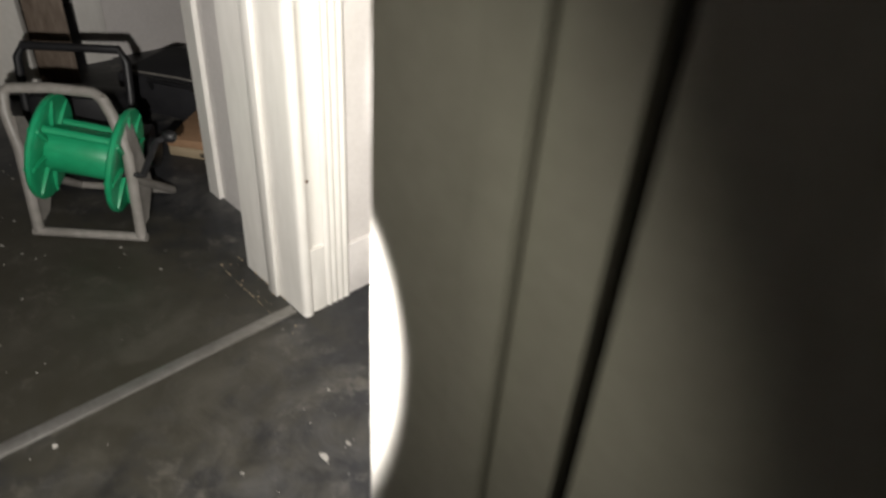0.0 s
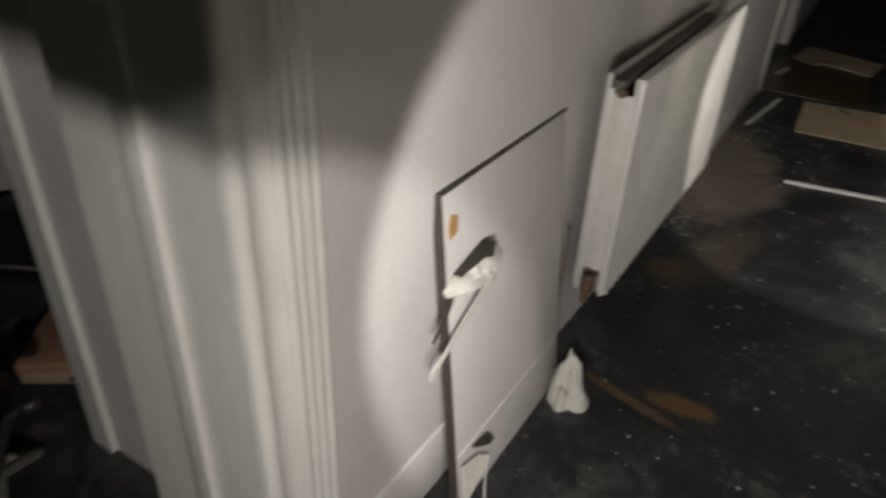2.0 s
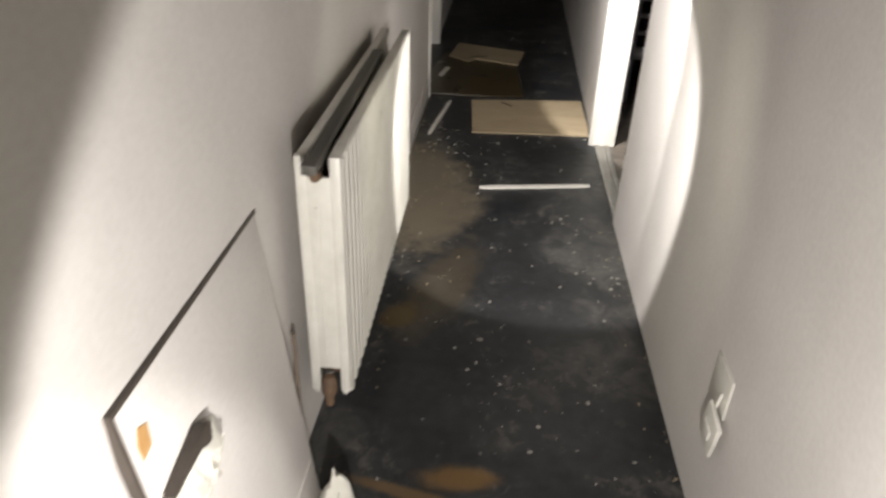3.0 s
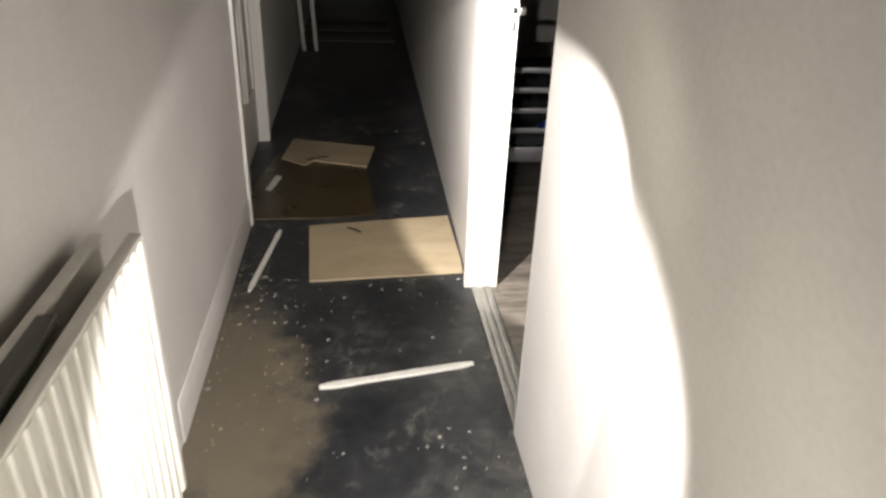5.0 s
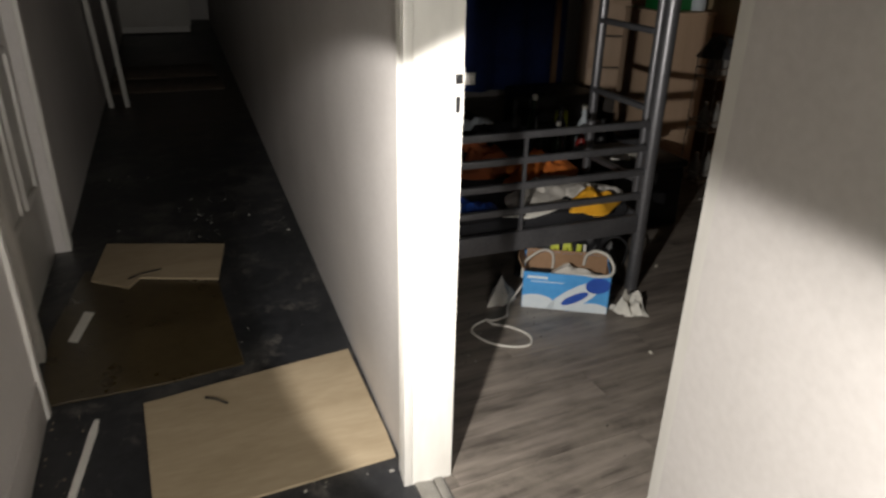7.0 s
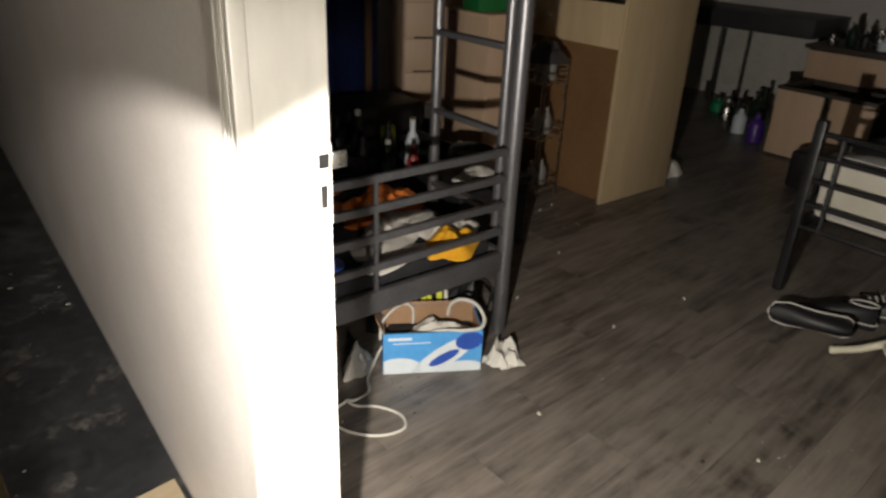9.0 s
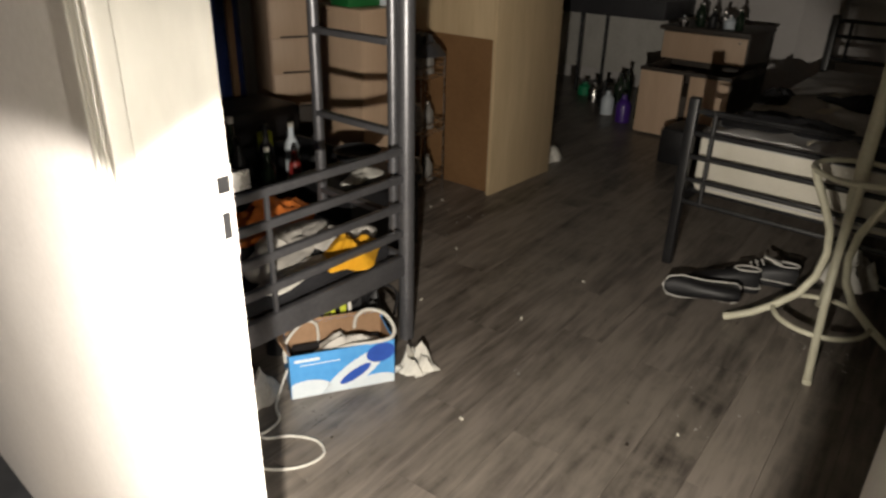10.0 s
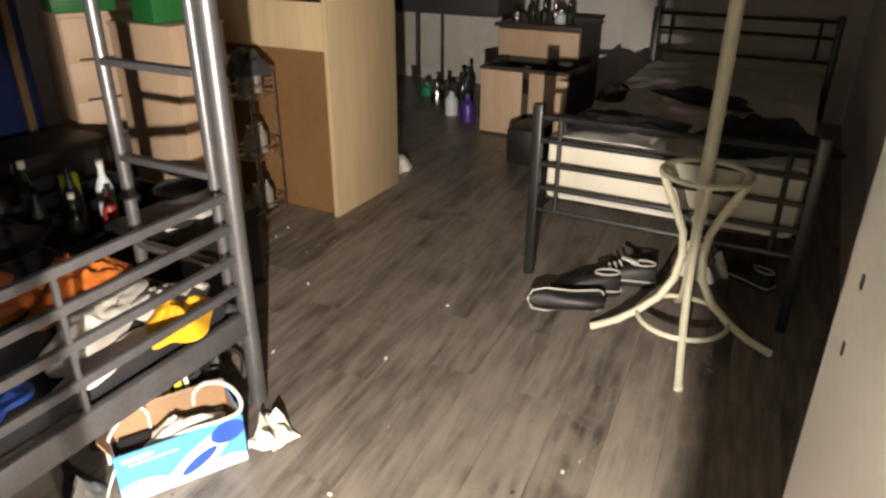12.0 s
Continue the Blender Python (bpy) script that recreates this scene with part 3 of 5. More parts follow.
for y0, y1 in ((0.12, 0.37), (0.45, 0.70)):
    for z0, z1 in ((0.33, 0.88), (1.0, 1.85)):
        part("panel_moulding", shape((box, 0.0, 0.014, y0, y0 + 0.022, z0, z1, 0.004), (box, 0.0, 0.014, y1 - 0.022, y1, z0, z1, 0.004), (box, 0.0, 0.014, y0 + 0.022, y1 - 0.022, z0, z0 + 0.022, 0.004), (box, 0.0, 0.014, y0 + 0.022, y1 - 0.022, z1 - 0.022, z1, 0.004)), TRIM, dr)
architrave("trim_recess_door_far", 5.02, 5.12, -0.06, 1, 2.1, "white gloss moulded door surround")
architrave("trim_recess_door_near", 4.12, 4.20, -0.06, 1, 2.1, "white gloss moulded door surround")
# white frame leaning in the far hall
fr = thing("leaning_frame", "narrow white wooden frame leaning against the hall wall", "frame", pose(-0.02, 7.78, 0.0, 24, 0, -3))
part("stile", shape((box, 0.0, 0.035, 0.0, 0.03, 0.0, 1.55, 0.003)), TRIM, fr)
part("stile", shape((box, 0.115, 0.15, 0.0, 0.03, 0.0, 1.55, 0.003)), TRIM, fr)
part("rail", shape((box, 0.035, 0.115, 0.004, 0.026, 1.48, 1.53, 0.003)), TRIM, fr)
bm = shape((box, -0.46, 0.46, 0.0, 0.5, 0.10, 0.95, 0.01), (box, -0.44, 0.44, 0.02, 0.48, 0.02, 0.10))
single("white_cupboard", bm, DOORP, "plain white cupboard at the dark end of the hall", "cupboard", pose(0.33, 12.0, 0.0))
built("floor_far_boards", [(-0.05, 0.89, 8.3, 8.9, 0.0, 0.004), (-0.05, 0.86, 8.93, 9.6, 0.0, 0.004)], OLDW, "brown hardboard floor covering at the far end of the hall", 0.001)

# lock keep on the door lining
keep = thing("lock_keep", "worn metal latch and lock keep on the door lining", "lock keep", pose(0.992, D1, 1.0))
part("plate", shape((box, -0.012, 0.014, -0.0025, 0.0, -0.07, 0.045, 0.001)), TRIM, keep, "paint-covered plate")
part("latch_slot", shape((box, -0.006, 0.010, -0.0035, -0.0025, 0.012, 0.032)), BLACKM, keep)
part("bolt_slot", shape((box, -0.004, 0.006, -0.0035, -0.0025, -0.045, -0.012)), BLACKM, keep)
part("lip", shape((box, 0.012, 0.036, -0.006, -0.001, 0.010, 0.034, 0.001)), CHROME, keep)
bm = bmesh.new(); lathe(bm, [(0.004, 0), (0.005, 0.002), (0.002, 0.004)], pose(0, 0, 0, 0, 90, 0), 8)
single("nail_head", bm, RUST, "rusty nail head in the white door surround", "nail", pose(-0.010, 0.028, 0.405))

# open door of the bunk room
od = tagged(new("door_2"), "open cream-painted door, scuffed at the lock edge", "", "", "structure")
od.matrix_basis = pose(1.012, 2.412, 0.0, 0, 0, 11.8)
part("leaf", shape((box, 0.0, 0.72, -0.04, 0.0, 0.008, 2.03, 0.002)), DOORP, od)
for z in (0.86, 0.95):
    part("screw_hole", shape((box, 0.655, 0.662, 0.0, 0.0012, z, z + 0.018)), BLACKM, od)
# entry door
ed = tagged(new("door_3"), "open cream door folded back into the entry", "", "", "structure")
ed.matrix_basis = pose(1.066, -0.475, 0.0, 0, 0, 2)
part("leaf", shape((box, 0.0, 0.76, 0.0, 0.04, 0.008, 2.03, 0.003)), DOORP, ed)
# store door
sd = tagged(new("door_4"), "white door standing ajar in the store", "", "", "structure")
sd.matrix_basis = pose(-1.80, -0.06, 0.0, 0, 0, 231.5)
part("leaf", shape((box, 0.0, 0.68, -0.04, 0.0, 0.008, 2.03, 0.002)), DOORP, sd)

# ---- store: hose reel and junk ----
hr = thing("hose_reel_cart", "empty green garden hose reel on a grey tubular stand", "hose reel", pose(-0.7235, -0.2725, 0.0, 0, 0, 45.7))
# local x runs along the drum's axis, local -y towards the hall
for sx in (-0.145, 0.155):
    part("side_frame", shape((tube, [(sx, -0.02, 0.015), (sx, 0.01, 0.27), (sx * 0.98 - 0.03, 0.04, 0.37), (sx * 0.9 - 0.045, 0.06, 0.412)], 0.016, 10), (tube, [(sx, 0.0, 0.20), (sx, 0.14, 0.10), (sx, 0.25, 0.018)], 0.013, 10)), GREYP, hr)
part("foot_bar", shape((tube, [(-0.16, -0.02, 0.015), (0.17, -0.02, 0.015)], 0.014, 10)), GREYP, hr)
part("foot_bar", shape((tube, [(-0.145, 0.25, 0.016), (0.155, 0.25, 0.016)], 0.012, 10)), GREYP, hr)
for x in (-0.147, 0.150):
    part("side_plate", shape((extrude, [(0.0, 0.03), (0.05, 0.04), (0.12, 0.13), (0.07, 0.34), (0.03, 0.36), (0.005, 0.24)], -0.006, 0.006, Matrix(((0, 0, 1, x), (1, 0, 0, 0), (0, 1, 0, 0), (0, 0, 0, 1))))), GREYP, hr)
part("handle_bar", shape((tube, [(-0.1755, 0.06, 0.412), (-0.155, 0.068, 0.425), (-0.045, 0.072, 0.43), (0.07, 0.068, 0.425), (0.0945, 0.06, 0.412)], 0.015, 10)), GREYP, hr)


DRUM = pose(0.02, 0.045, 0.250, 0, 11, 4)


def flange(bm, x):
    """A spoked dished disc of the drum at x."""
    m = DRUM @ pose(x, 0, 0, 0, 90, 0)
    lathe(bm, [(0.045, -0.004), (0.10, -0.004), (0.145, -0.010), (0.150, -0.004), (0.150, 0.006), (0.140, 0.010), (0.10, 0.004), (0.045, 0.004)], m, 36)


for x in (-0.095, 0.105):
    fl = part("flange", shape((flange, x)), GREENP, hr)
    for k in range(8):
        part("rib", shape((box, 0.05, 0.142, -0.006, 0.006, -0.014, 0.014, 0.002, DRUM @ pose(x, 0, 0, 0, 90, 0) @ pose(0, 0, 0, 0, 0, 45 * k))), GREENP, fl)
part("drum", shape((lathe, [(0.062, 0.0), (0.066, 0.01), (0.066, 0.19), (0.062, 0.198)], DRUM @ pose(-0.09, 0, 0, 0, 90, 0), 24)), GREENP, hr)
part("drum_rib", shape((tube, [DRUM @ Vector((-0.09, -0.05, 0.08)), DRUM @ Vector((0.10, -0.05, 0.08))], 0.012, 8)), GREENP, hr)
part("drum_rib", shape((tube, [DRUM @ Vector((-0.09, 0.08, 0.04)), DRUM @ Vector((0.10, 0.08, 0.04))], 0.012, 8)), GREENP, hr)
part("crank", shape((tube, [(0.13, 0.0, 0.215), (0.19, 0.0, 0.215), (0.20, 0.10, 0.27), (0.23, 0.12, 0.28)], 0.010, 8)), BLACKP, hr)
part("knob", shape((lathe, [(0.012, 0), (0.018, 0.008), (0.018, 0.028), (0.012, 0.036)], pose(0.215, 0.12, 0.28, 0, 90, 0), 16)), BLACKP, hr)
tr = thing("folding_trolley", "black folded luggage trolley behind the hose reel", "trolley", pose(-1.06, -0.17, 0.0, 0, 0, 48))
part("handle", shape((tube, [(-0.17, 0.06, 0.10), (-0.17, 0.12, 0.37), (-0.15, 0.13, 0.405), (0.15, 0.13, 0.405), (0.17, 0.12, 0.37), (0.17, 0.06, 0.10)], 0.014, 10)), BLACKP, tr)
part("base", shape((box, -0.19, 0.19, 0.02, 0.20, 0.05, 0.12, 0.01), (box, -0.14, 0.16, 0.03, 0.16, 0.12, 0.28, 0.03)), BLACKP, tr)
part("wheel", shape((lathe, [(0.02, -0.012), (0.05, -0.012), (0.055, 0.0), (0.05, 0.012), (0.02, 0.012)], pose(-0.205, 0.11, 0.055, 0, 90, 0), 20)), BLACKP, tr)
part("wheel", shape((lathe, [(0.02, -0.012), (0.05, -0.012), (0.055, 0.0), (0.05, 0.012), (0.02, 0.012)], pose(0.205, 0.11, 0.055, 0, 90, 0), 20)), BLACKP, tr)
bm = shape((box, -0.26, 0.26, 0.0, 0.34, 0.0, 0.17, 0.03))
for v in bm.verts:
    v.co += Vector((noise.noise(v.co * 4), noise.noise(v.co * 4 + Vector((9, 0, 0))), 0)) * 0.02
sb = thing("black_storage_bag", "low black zipped storage bag on the store floor", "bag", pose(-1.28, 0.28, 0.0, 0, 0, 30))
part("body", bm, BLACKC, sb)
part("zip", shape((tube, [(-0.24, 0.02, 0.168), (0.0, 0.015, 0.176), (0.24, 0.02, 0.168)], 0.004, 6)), GREYP, sb)
part("handle", shape((tube, [(-0.10, 0.0, 0.12), (-0.09, -0.03, 0.17), (0.09, -0.03, 0.17), (0.10, 0.0, 0.12)], 0.010, 8)), BLACKP, sb)
cb = thing("cardboard_box", "flattened brown cardboard boxes stacked on the store floor", "cardboard box", pose(-0.99, 0.33, 0.0, 0, 0, 35))
part("carton", shape((box, -0.17, 0.19, -0.13, 0.25, 0.0, 0.036, 0.003)), CARD, cb, "pale printed carton")
part("carton", shape((box, -0.18, 0.17, -0.12, 0.24, 0.036, 0.066, 0.003, pose(0, 0, 0, 0, 0, 4))), KRAFT, cb)
part("print_bar", shape((box, -0.05, 0.08, -0.1315, -0.13, 0.010, 0.024)), DARKW_SHADE, cb)
bm = bmesh.new(); box(bm, -0.075, 0.075, -0.01, 0.01, 0.0, 1.25, 0.003)
single("old_board", bm, OLDW, "stained brown old board leaning by the store door", "board", pose(-1.92, 0.06, 0.0, -4, 0, 62))

# ---- bunk room ----
# bunk bed: its end panel faces the door, its ladder the room
bk = thing("bunk_bed", "silver-grey tubular metal bunk bed with ladder, lower bed full of clothes", "bunk bed", pose(2.074, 3.943, 0.0))
BW, BL = 0.93, 1.95
for x, y in ((0.0, 0.0), (-BW, 0.0), (0.0, BL), (-BW, BL)):
    part("post", shape((tube, [(x, y, 0.0), (x, y, 1.72)], 0.0255, 16)), STEEL, bk)
for z in (0.674, 0.585, 0.493, 0.400):
    part("end_rail", shape((box, -BW, 0.0, -0.010, 0.010, z - 0.012, z + 0.012, 0.003)), STEEL, bk)
part("end_bar", shape((box, -0.526, -0.514, -0.006, 0.006, 0.32, 0.672, 0.001)), STEEL, bk)
part("end_beam", shape((box, -BW, 0.0, -0.012, 0.012, 0.250, 0.322, 0.003)), STEEL, bk)
part("side_beam", shape((box, -0.012, 0.012, 0.02, BL, 0.250, 0.315, 0.003)), STEEL, bk)
part("side_beam", shape((box, -BW - 0.012, -BW + 0.012, 0.02, BL, 0.250, 0.315, 0.003)), STEEL, bk)
for i in range(9):
    part("slat", shape((box, -BW + 0.012, -0.012, 0.12 + 0.2 * i, 0.15 + 0.2 * i, 0.285, 0.300, 0.002)), STEEL, bk)
for y in (0.0, BL):
    part("end_beam", shape((box, -BW, 0.0, y - 0.012, y + 0.012, 1.36, 1.42, 0.003)), STEEL, bk)
    part("end_rail", shape((box, -BW, 0.0, y - 0.010, y + 0.010, 1.66, 1.685, 0.003)), STEEL, bk)
for x in (0.0, -BW):
    part("side_beam", shape((box, x - 0.012, x + 0.012, 0.02, BL, 1.36, 1.42, 0.003)), STEEL, bk)
lad = part("ladder", shape((tube, [(0.006, 0.062, 0.36), (0.006, 0.062, 1.50)], 0.017, 12), (tube, [(0.006, 0.42, 0.36), (0.006, 0.42, 1.50)], 0.019, 12)), STEEL, bk)
for z in (0.44, 0.715, 0.985, 1.26):
    part("rung", shape((box, -0.012, 0.018, 0.07, 0.41, z - 0.010, z + 0.010, 0.003)), STEEL, lad)
for z, h, mt_, lb in ((0.300, 0.055, BLACKC, "thin black mattress on the lower bunk"), (1.362, 0.12, NAVY, "dark navy mattress on the upper bunk")):
    bmat = thing("bunk_mattress", lb, "mattress", pose(2.074 - BW, 3.943, z))
    part("pad", shape((box, 0.03, BW - 0.03, 0.04, BL - 0.03, 0.0, h, 0.02)), mt_, bmat)
    part("piping", shape((tube, [(0.045, 0.055, h - 0.004), (BW - 0.045, 0.055, h - 0.004), (BW - 0.045, BL - 0.045, h - 0.004), (0.045, BL - 0.045, h - 0.004)], 0.005, 6, True)), BLACKP, bmat, "black piping")

clothes = [
    ("orange_jacket", 0.40, 0.26, 0.15, ORANGE, "crumpled orange jacket on the lower bunk", 1.88, 4.42, 20, 1.1),
    ("red_shirt", 0.26, 0.18, 0.06, RUSTC, "rust-red shirt on the lower bunk", 1.66, 4.50, -15, 2.3),
    ("white_shirt", 0.46, 0.22, 0.07, WHITEC, "crumpled white printed shirt on the lower bunk", 1.78, 4.20, 25, 3.7),
    ("white_shirt", 0.26, 0.17, 0.08, WHITEC, "crumpled white shirt hanging over the bunk edge", 1.95, 4.12, 10, 4.9),
    ("yellow_cloth", 0.27, 0.15, 0.10, YELLOW, "bright yellow cloth behind the bunk rails", 1.90, 4.015, 24, 6.1),
    ("white_paper", 0.30, 0.10, 0.04, PAPER, "white paper and card behind the bunk rails", 1.68, 4.03, 14, 7.3),
    ("blue_cloth", 0.18, 0.14, 0.07, DBLUE, "dark blue cloth behind the bunk rails", 1.42, 4.10, 0, 8.8),
    ("black_clothes", 0.55, 0.45, 0.16, BLACKC, "heap of black clothes on the lower bunk", 1.50, 4.75, 10, 9.9),
    ("black_clothes", 0.42, 0.40, 0.13, BLACKC, "heap of black clothes on the lower bunk", 1.85, 4.95, 40, 11.5),
    ("white_bag", 0.22, 0.20, 0.12, PALE, "pale plastic bag on the lower bunk", 1.92, 5.16, 0, 12.6),
    ("brown_bag", 0.30, 0.22, 0.16, RUSTC, "brown leather-look bag on the lower bunk", 1.70, 4.68, 30, 13.7),
]
for nm, w, d, h, mt, lb, x, y, rz, sd_ in clothes:
    bm = bmesh.new()
    heap(bm, w, d, h * 0.7, sd_, 20, 0.5)
    single(nm, bm, mt, lb, "clothes" if "bag" not in nm and "paper" not in nm else nm.split("_")[1], pose(x, y, 0.355, 0, 0, rz), "clothes on the bunk")

# gift box with rope handles
gb = thing("shoe_box", "open blue and white printed card box with white cord handles", "box", pose(1.587, 3.952, 0.0, 0, 0, -29.7))
bm = bmesh.new()
W_, D_, H_ = 0.318, 0.150, 0.150
for b in ((0, W_, 0, 0.004, 0, H_), (0, W_, D_ - 0.004, D_, 0, H_ + 0.02), (0, 0.004, 0.004, D_ - 0.004, 0, H_), (W_ - 0.004, W_, 0.004, D_ - 0.004, 0, H_), (0.004, W_ - 0.004, 0.004, D_ - 0.004, 0, 0.004)):
    box(bm, *b)
part("body", bm, BLUE, gb)
part("lining", shape((box, 0.0045, W_ - 0.0045, D_ - 0.0055, D_ - 0.0042, 0.005, H_ + 0.02), (box, 0.0042, 0.0055, 0.0045, D_ - 0.006, 0.005, H_), (box, W_ - 0.0055, W_ - 0.0042, 0.0045, D_ - 0.006, 0.005, H_)), KRAFT, gb, "bare brown inside of the card")
part("flap", shape((box, 0.004, W_ - 0.004, 0, 0.003, 0, 0.012, 0.0, pose(0, D_ - 0.004, H_ + 0.018, -30, 0, 0))), KRAFT, gb, "brown inside of the raised flap")
part("flap", shape((box, 0.0, 0.003, 0.004, D_ - 0.004, 0, 0.06, 0.0, pose(0, 0, H_, 0, -24, 0))), KRAFT, gb)


def blot(cx, cz, a, b, t, turn=0, y=-0.0012, part_of=1.0):
    """A printed shape on the front of the box, clipped to it."""
    out = []
    for k in range(28):
        q = 2 * math.pi * k / 28
        u, v = a * math.cos(q), b * math.sin(q)
        c, s_ = math.cos(radians(turn)), math.sin(radians(turn))
        out.append((min(W_ - 0.001, max(0.001, cx + u * c - v * s_)), min(H_ - 0.001, max(0.001, cz + u * s_ + v * c))))
    bm = bmesh.new()
    extrude(bm, out, -y, -y + t, Matrix(((1, 0, 0, 0), (0, 0, -1, 0), (0, 1, 0, 0), (0, 0, 0, 1))))
    bmesh.ops.remove_doubles(bm, verts=bm.verts, dist=0.0004)
    return bm


part("print", blot(0.05, 0.02, 0.075, 0.04, 0.0006), PALE, gb, "white printed cloud")
part("print", blot(0.19, 0.055, 0.12, 0.038, 0.0006, 36), PALE, gb, "white printed swoosh")
part("print", blot(0.25, 0.01, 0.075, 0.03, 0.0006, 5, -0.0014), PALE, gb)
part("print", blot(0.275, 0.115, 0.045, 0.032, 0.0006, 10, -0.0020), DBLUE, gb, "deep blue printed spot")
part("print", blot(0.195, 0.055, 0.055, 0.016, 0.0006, 30, -0.0026), DBLUE, gb, "deep blue printed figure")
part("print", shape((box, 0.015, 0.09, -0.0012, 0.0, 0.125, 0.135)), PALE, gb)


def bend(pts, per=6):
    """A smooth line through pts."""
    out = []
    for i in range(len(pts) - 1):
        p0, p1, p2, p3 = (Vector(pts[max(0, min(len(pts) - 1, i + k))]) for k in (-1, 0, 1, 2))
        for k in range(per):
            t = k / per
            out.append(0.5 * ((2 * p1) + (p2 - p0) * t + (2 * p0 - 5 * p1 + 4 * p2 - p3) * t * t + (3 * p1 - p0 - 3 * p2 + p3) * t ** 3))
    return out + [Vector(pts[-1])]


part("cord_handle", shape((tube, bend([(0.225, 0.138, 0.13), (0.232, 0.13, 0.175), (0.262, 0.11, 0.205), (0.305, 0.075, 0.205), (0.326, 0.035, 0.178), (0.312, 0.006, 0.158), (0.26, 0.003, 0.152), (0.19, 0.012, 0.150), (0.15, 0.02, 0.140)]), 0.0058, 8)), CORD, gb, "white cord handle")
part("cord_handle", shape((tube, bend([(-0.006, 0.05, 0.10), (0.0, 0.07, 0.15), (0.035, 0.10, 0.178), (0.075, 0.125, 0.188), (0.105, 0.13, 0.165), (0.108, 0.135, 0.10)]), 0.0045, 8)), CORD, gb, "white cord handle")
part("print_line", shape((box, 0.03, 0.15, -0.0012, 0.0, 0.112, 0.115)), PALE, gb)
bm = bmesh.new(); heap(bm, 0.22, 0.085, 0.05, 21.0, 12, 0.4)
single("white_cloth", bm, WHITEC, "white cloth stuffed in the open box", "cloth", pose(1.778, 3.915, 0.112, 0, 0, -27))
bm = shape((box, 0.02, 0.30, 0.02, 0.12, 0.004, 0.115, 0.01))
single("dark_packet", bm, BLACKC, "dark packet filling the open card box", "packet", pose(1.587, 3.952, 0.001, 0, 0, -29.7))
# black printed carrier behind the box
kb = thing("carrier_bag", "black carrier bag with a yellow printed word and cord handle", "bag", pose(1.72, 4.13, 0.0, 0, 0, -28.2))
bm = bmesh.new(); heap(bm, 0.44, 0.15, 0.30, 31.0, 16, 0.2, 0.6)
bmesh.ops.transform(bm, matrix=pose(0.15, 0.075, 0.0), verts=bm.verts)
for v in bm.verts:
    v.co.z = min(v.co.z, 0.195 + 0.02 * noise.noise(v.co * 20))
part("body", bm, BLACKP, kb)
part("handle", shape((tube, bend([(0.255, 0.02, 0.12), (0.268, -0.01, 0.19), (0.30, -0.02, 0.226), (0.335, -0.02, 0.222), (0.362, -0.015, 0.18), (0.355, 0.0, 0.10)]), 0.005, 8)), BLACKP, kb, "black cord handle")
for dx, w, tilt, mt in ((0.062, 0.020, 12, LIME), (0.092, 0.012, -8, LIME), (0.112, 0.018, 6, LIME), (0.140, 0.016, -14, LIME), (0.166, 0.020, 4, LIME), (0.194, 0.012, 0, PAPER)):
    part("letter_bar", shape((box, 0.0, w, -0.004, 0.0, 0.0, 0.044, 0.001, pose(dx, -0.018, 0.140, -12, tilt, 0))), mt, kb)
# cable on the floor and paper tissue at the post
bm = bmesh.new()
loop = [(1.66, 4.02, 0.10), (1.60, 4.00, 0.05), (1.535, 3.96, 0.006), (1.50, 3.90, 0.005), (1.44, 3.885, 0.005), (1.42, 3.90, 0.005), (1.43, 3.86, 0.005), (1.48, 3.82, 0.005), (1.515, 3.75, 0.005), (1.49, 3.695, 0.005), (1.42, 3.705, 0.005), (1.36, 3.76, 0.005), (1.335, 3.83, 0.005), (1.36, 3.875, 0.005), (1.41, 3.89, 0.009)]
tube(bm, [p - Vector((1.5, 3.8, 0)) for p in bend(loop, 5)], 0.0042, 8)
single("power_cable", bm, CORD, "white cable looped on the plank floor beside the box", "cable", pose(1.5, 3.8, 0.0))


def crumple(bm, corners, h, seed, n=7):
    """A creased sheet between four corners on the floor, lifted by up to h."""
    def sheet(dz):
        rows = []
        for i in range(n + 1):
            row = []
            for j in range(n + 1):
                u, v = i / n, j / n
                p = sum((Vector((*c, 0)) * w for c, w in zip(corners, ((1 - u) * (1 - v), u * (1 - v), u * v, (1 - u) * v))), Vector())
                wob = Vector((noise.noise(Vector((u * 4, v * 4, seed))), noise.noise(Vector((u * 4, v * 4, seed + 5))), 0)) * 0.012
                lift = abs(noise.noise(Vector((u * 3.1, v * 3.1, seed + 9)))) * h * 1.6 * min(1, 6 * min(u, 1 - u, v, 1 - v) + 0.25)
                row.append(bm.verts.new(p + wob + Vector((0, 0, lift + dz))))
            rows.append(row)
        return rows
    a, b = sheet(0.003), sheet(0.0)
    for i in range(n):
        for j in range(n):
            bm.faces.new((a[i][j], a[i + 1][j], a[i + 1][j + 1], a[i][j + 1]))
            bm.faces.new((b[i][j], b[i][j + 1], b[i + 1][j + 1], b[i + 1][j]))
    ring = [(i, 0) for i in range(n)] + [(n, j) for j in range(n)] + [(n - i, n) for i in range(n)] + [(0, n - j) for j in range(n)]
    for p, q in zip(ring, ring[1:] + ring[:1]):
        bm.faces.new((b[p[0]][p[1]], b[q[0]][q[1]], a[q[0]][q[1]], a[p[0]][p[1]]))


bm = bmesh.new(); crumple(bm, [(-0.075, 0.025), (-0.055, -0.045), (0.035, -0.07), (0.065, 0.09)], 0.06, 2.0)
tissue = tagged(done("crumpled_paper", bm, PAPER, False), "crumpled white paper at the foot of the bunk post", "paper")
tissue.matrix_basis = pose(1.967, 3.795, 0.0005)
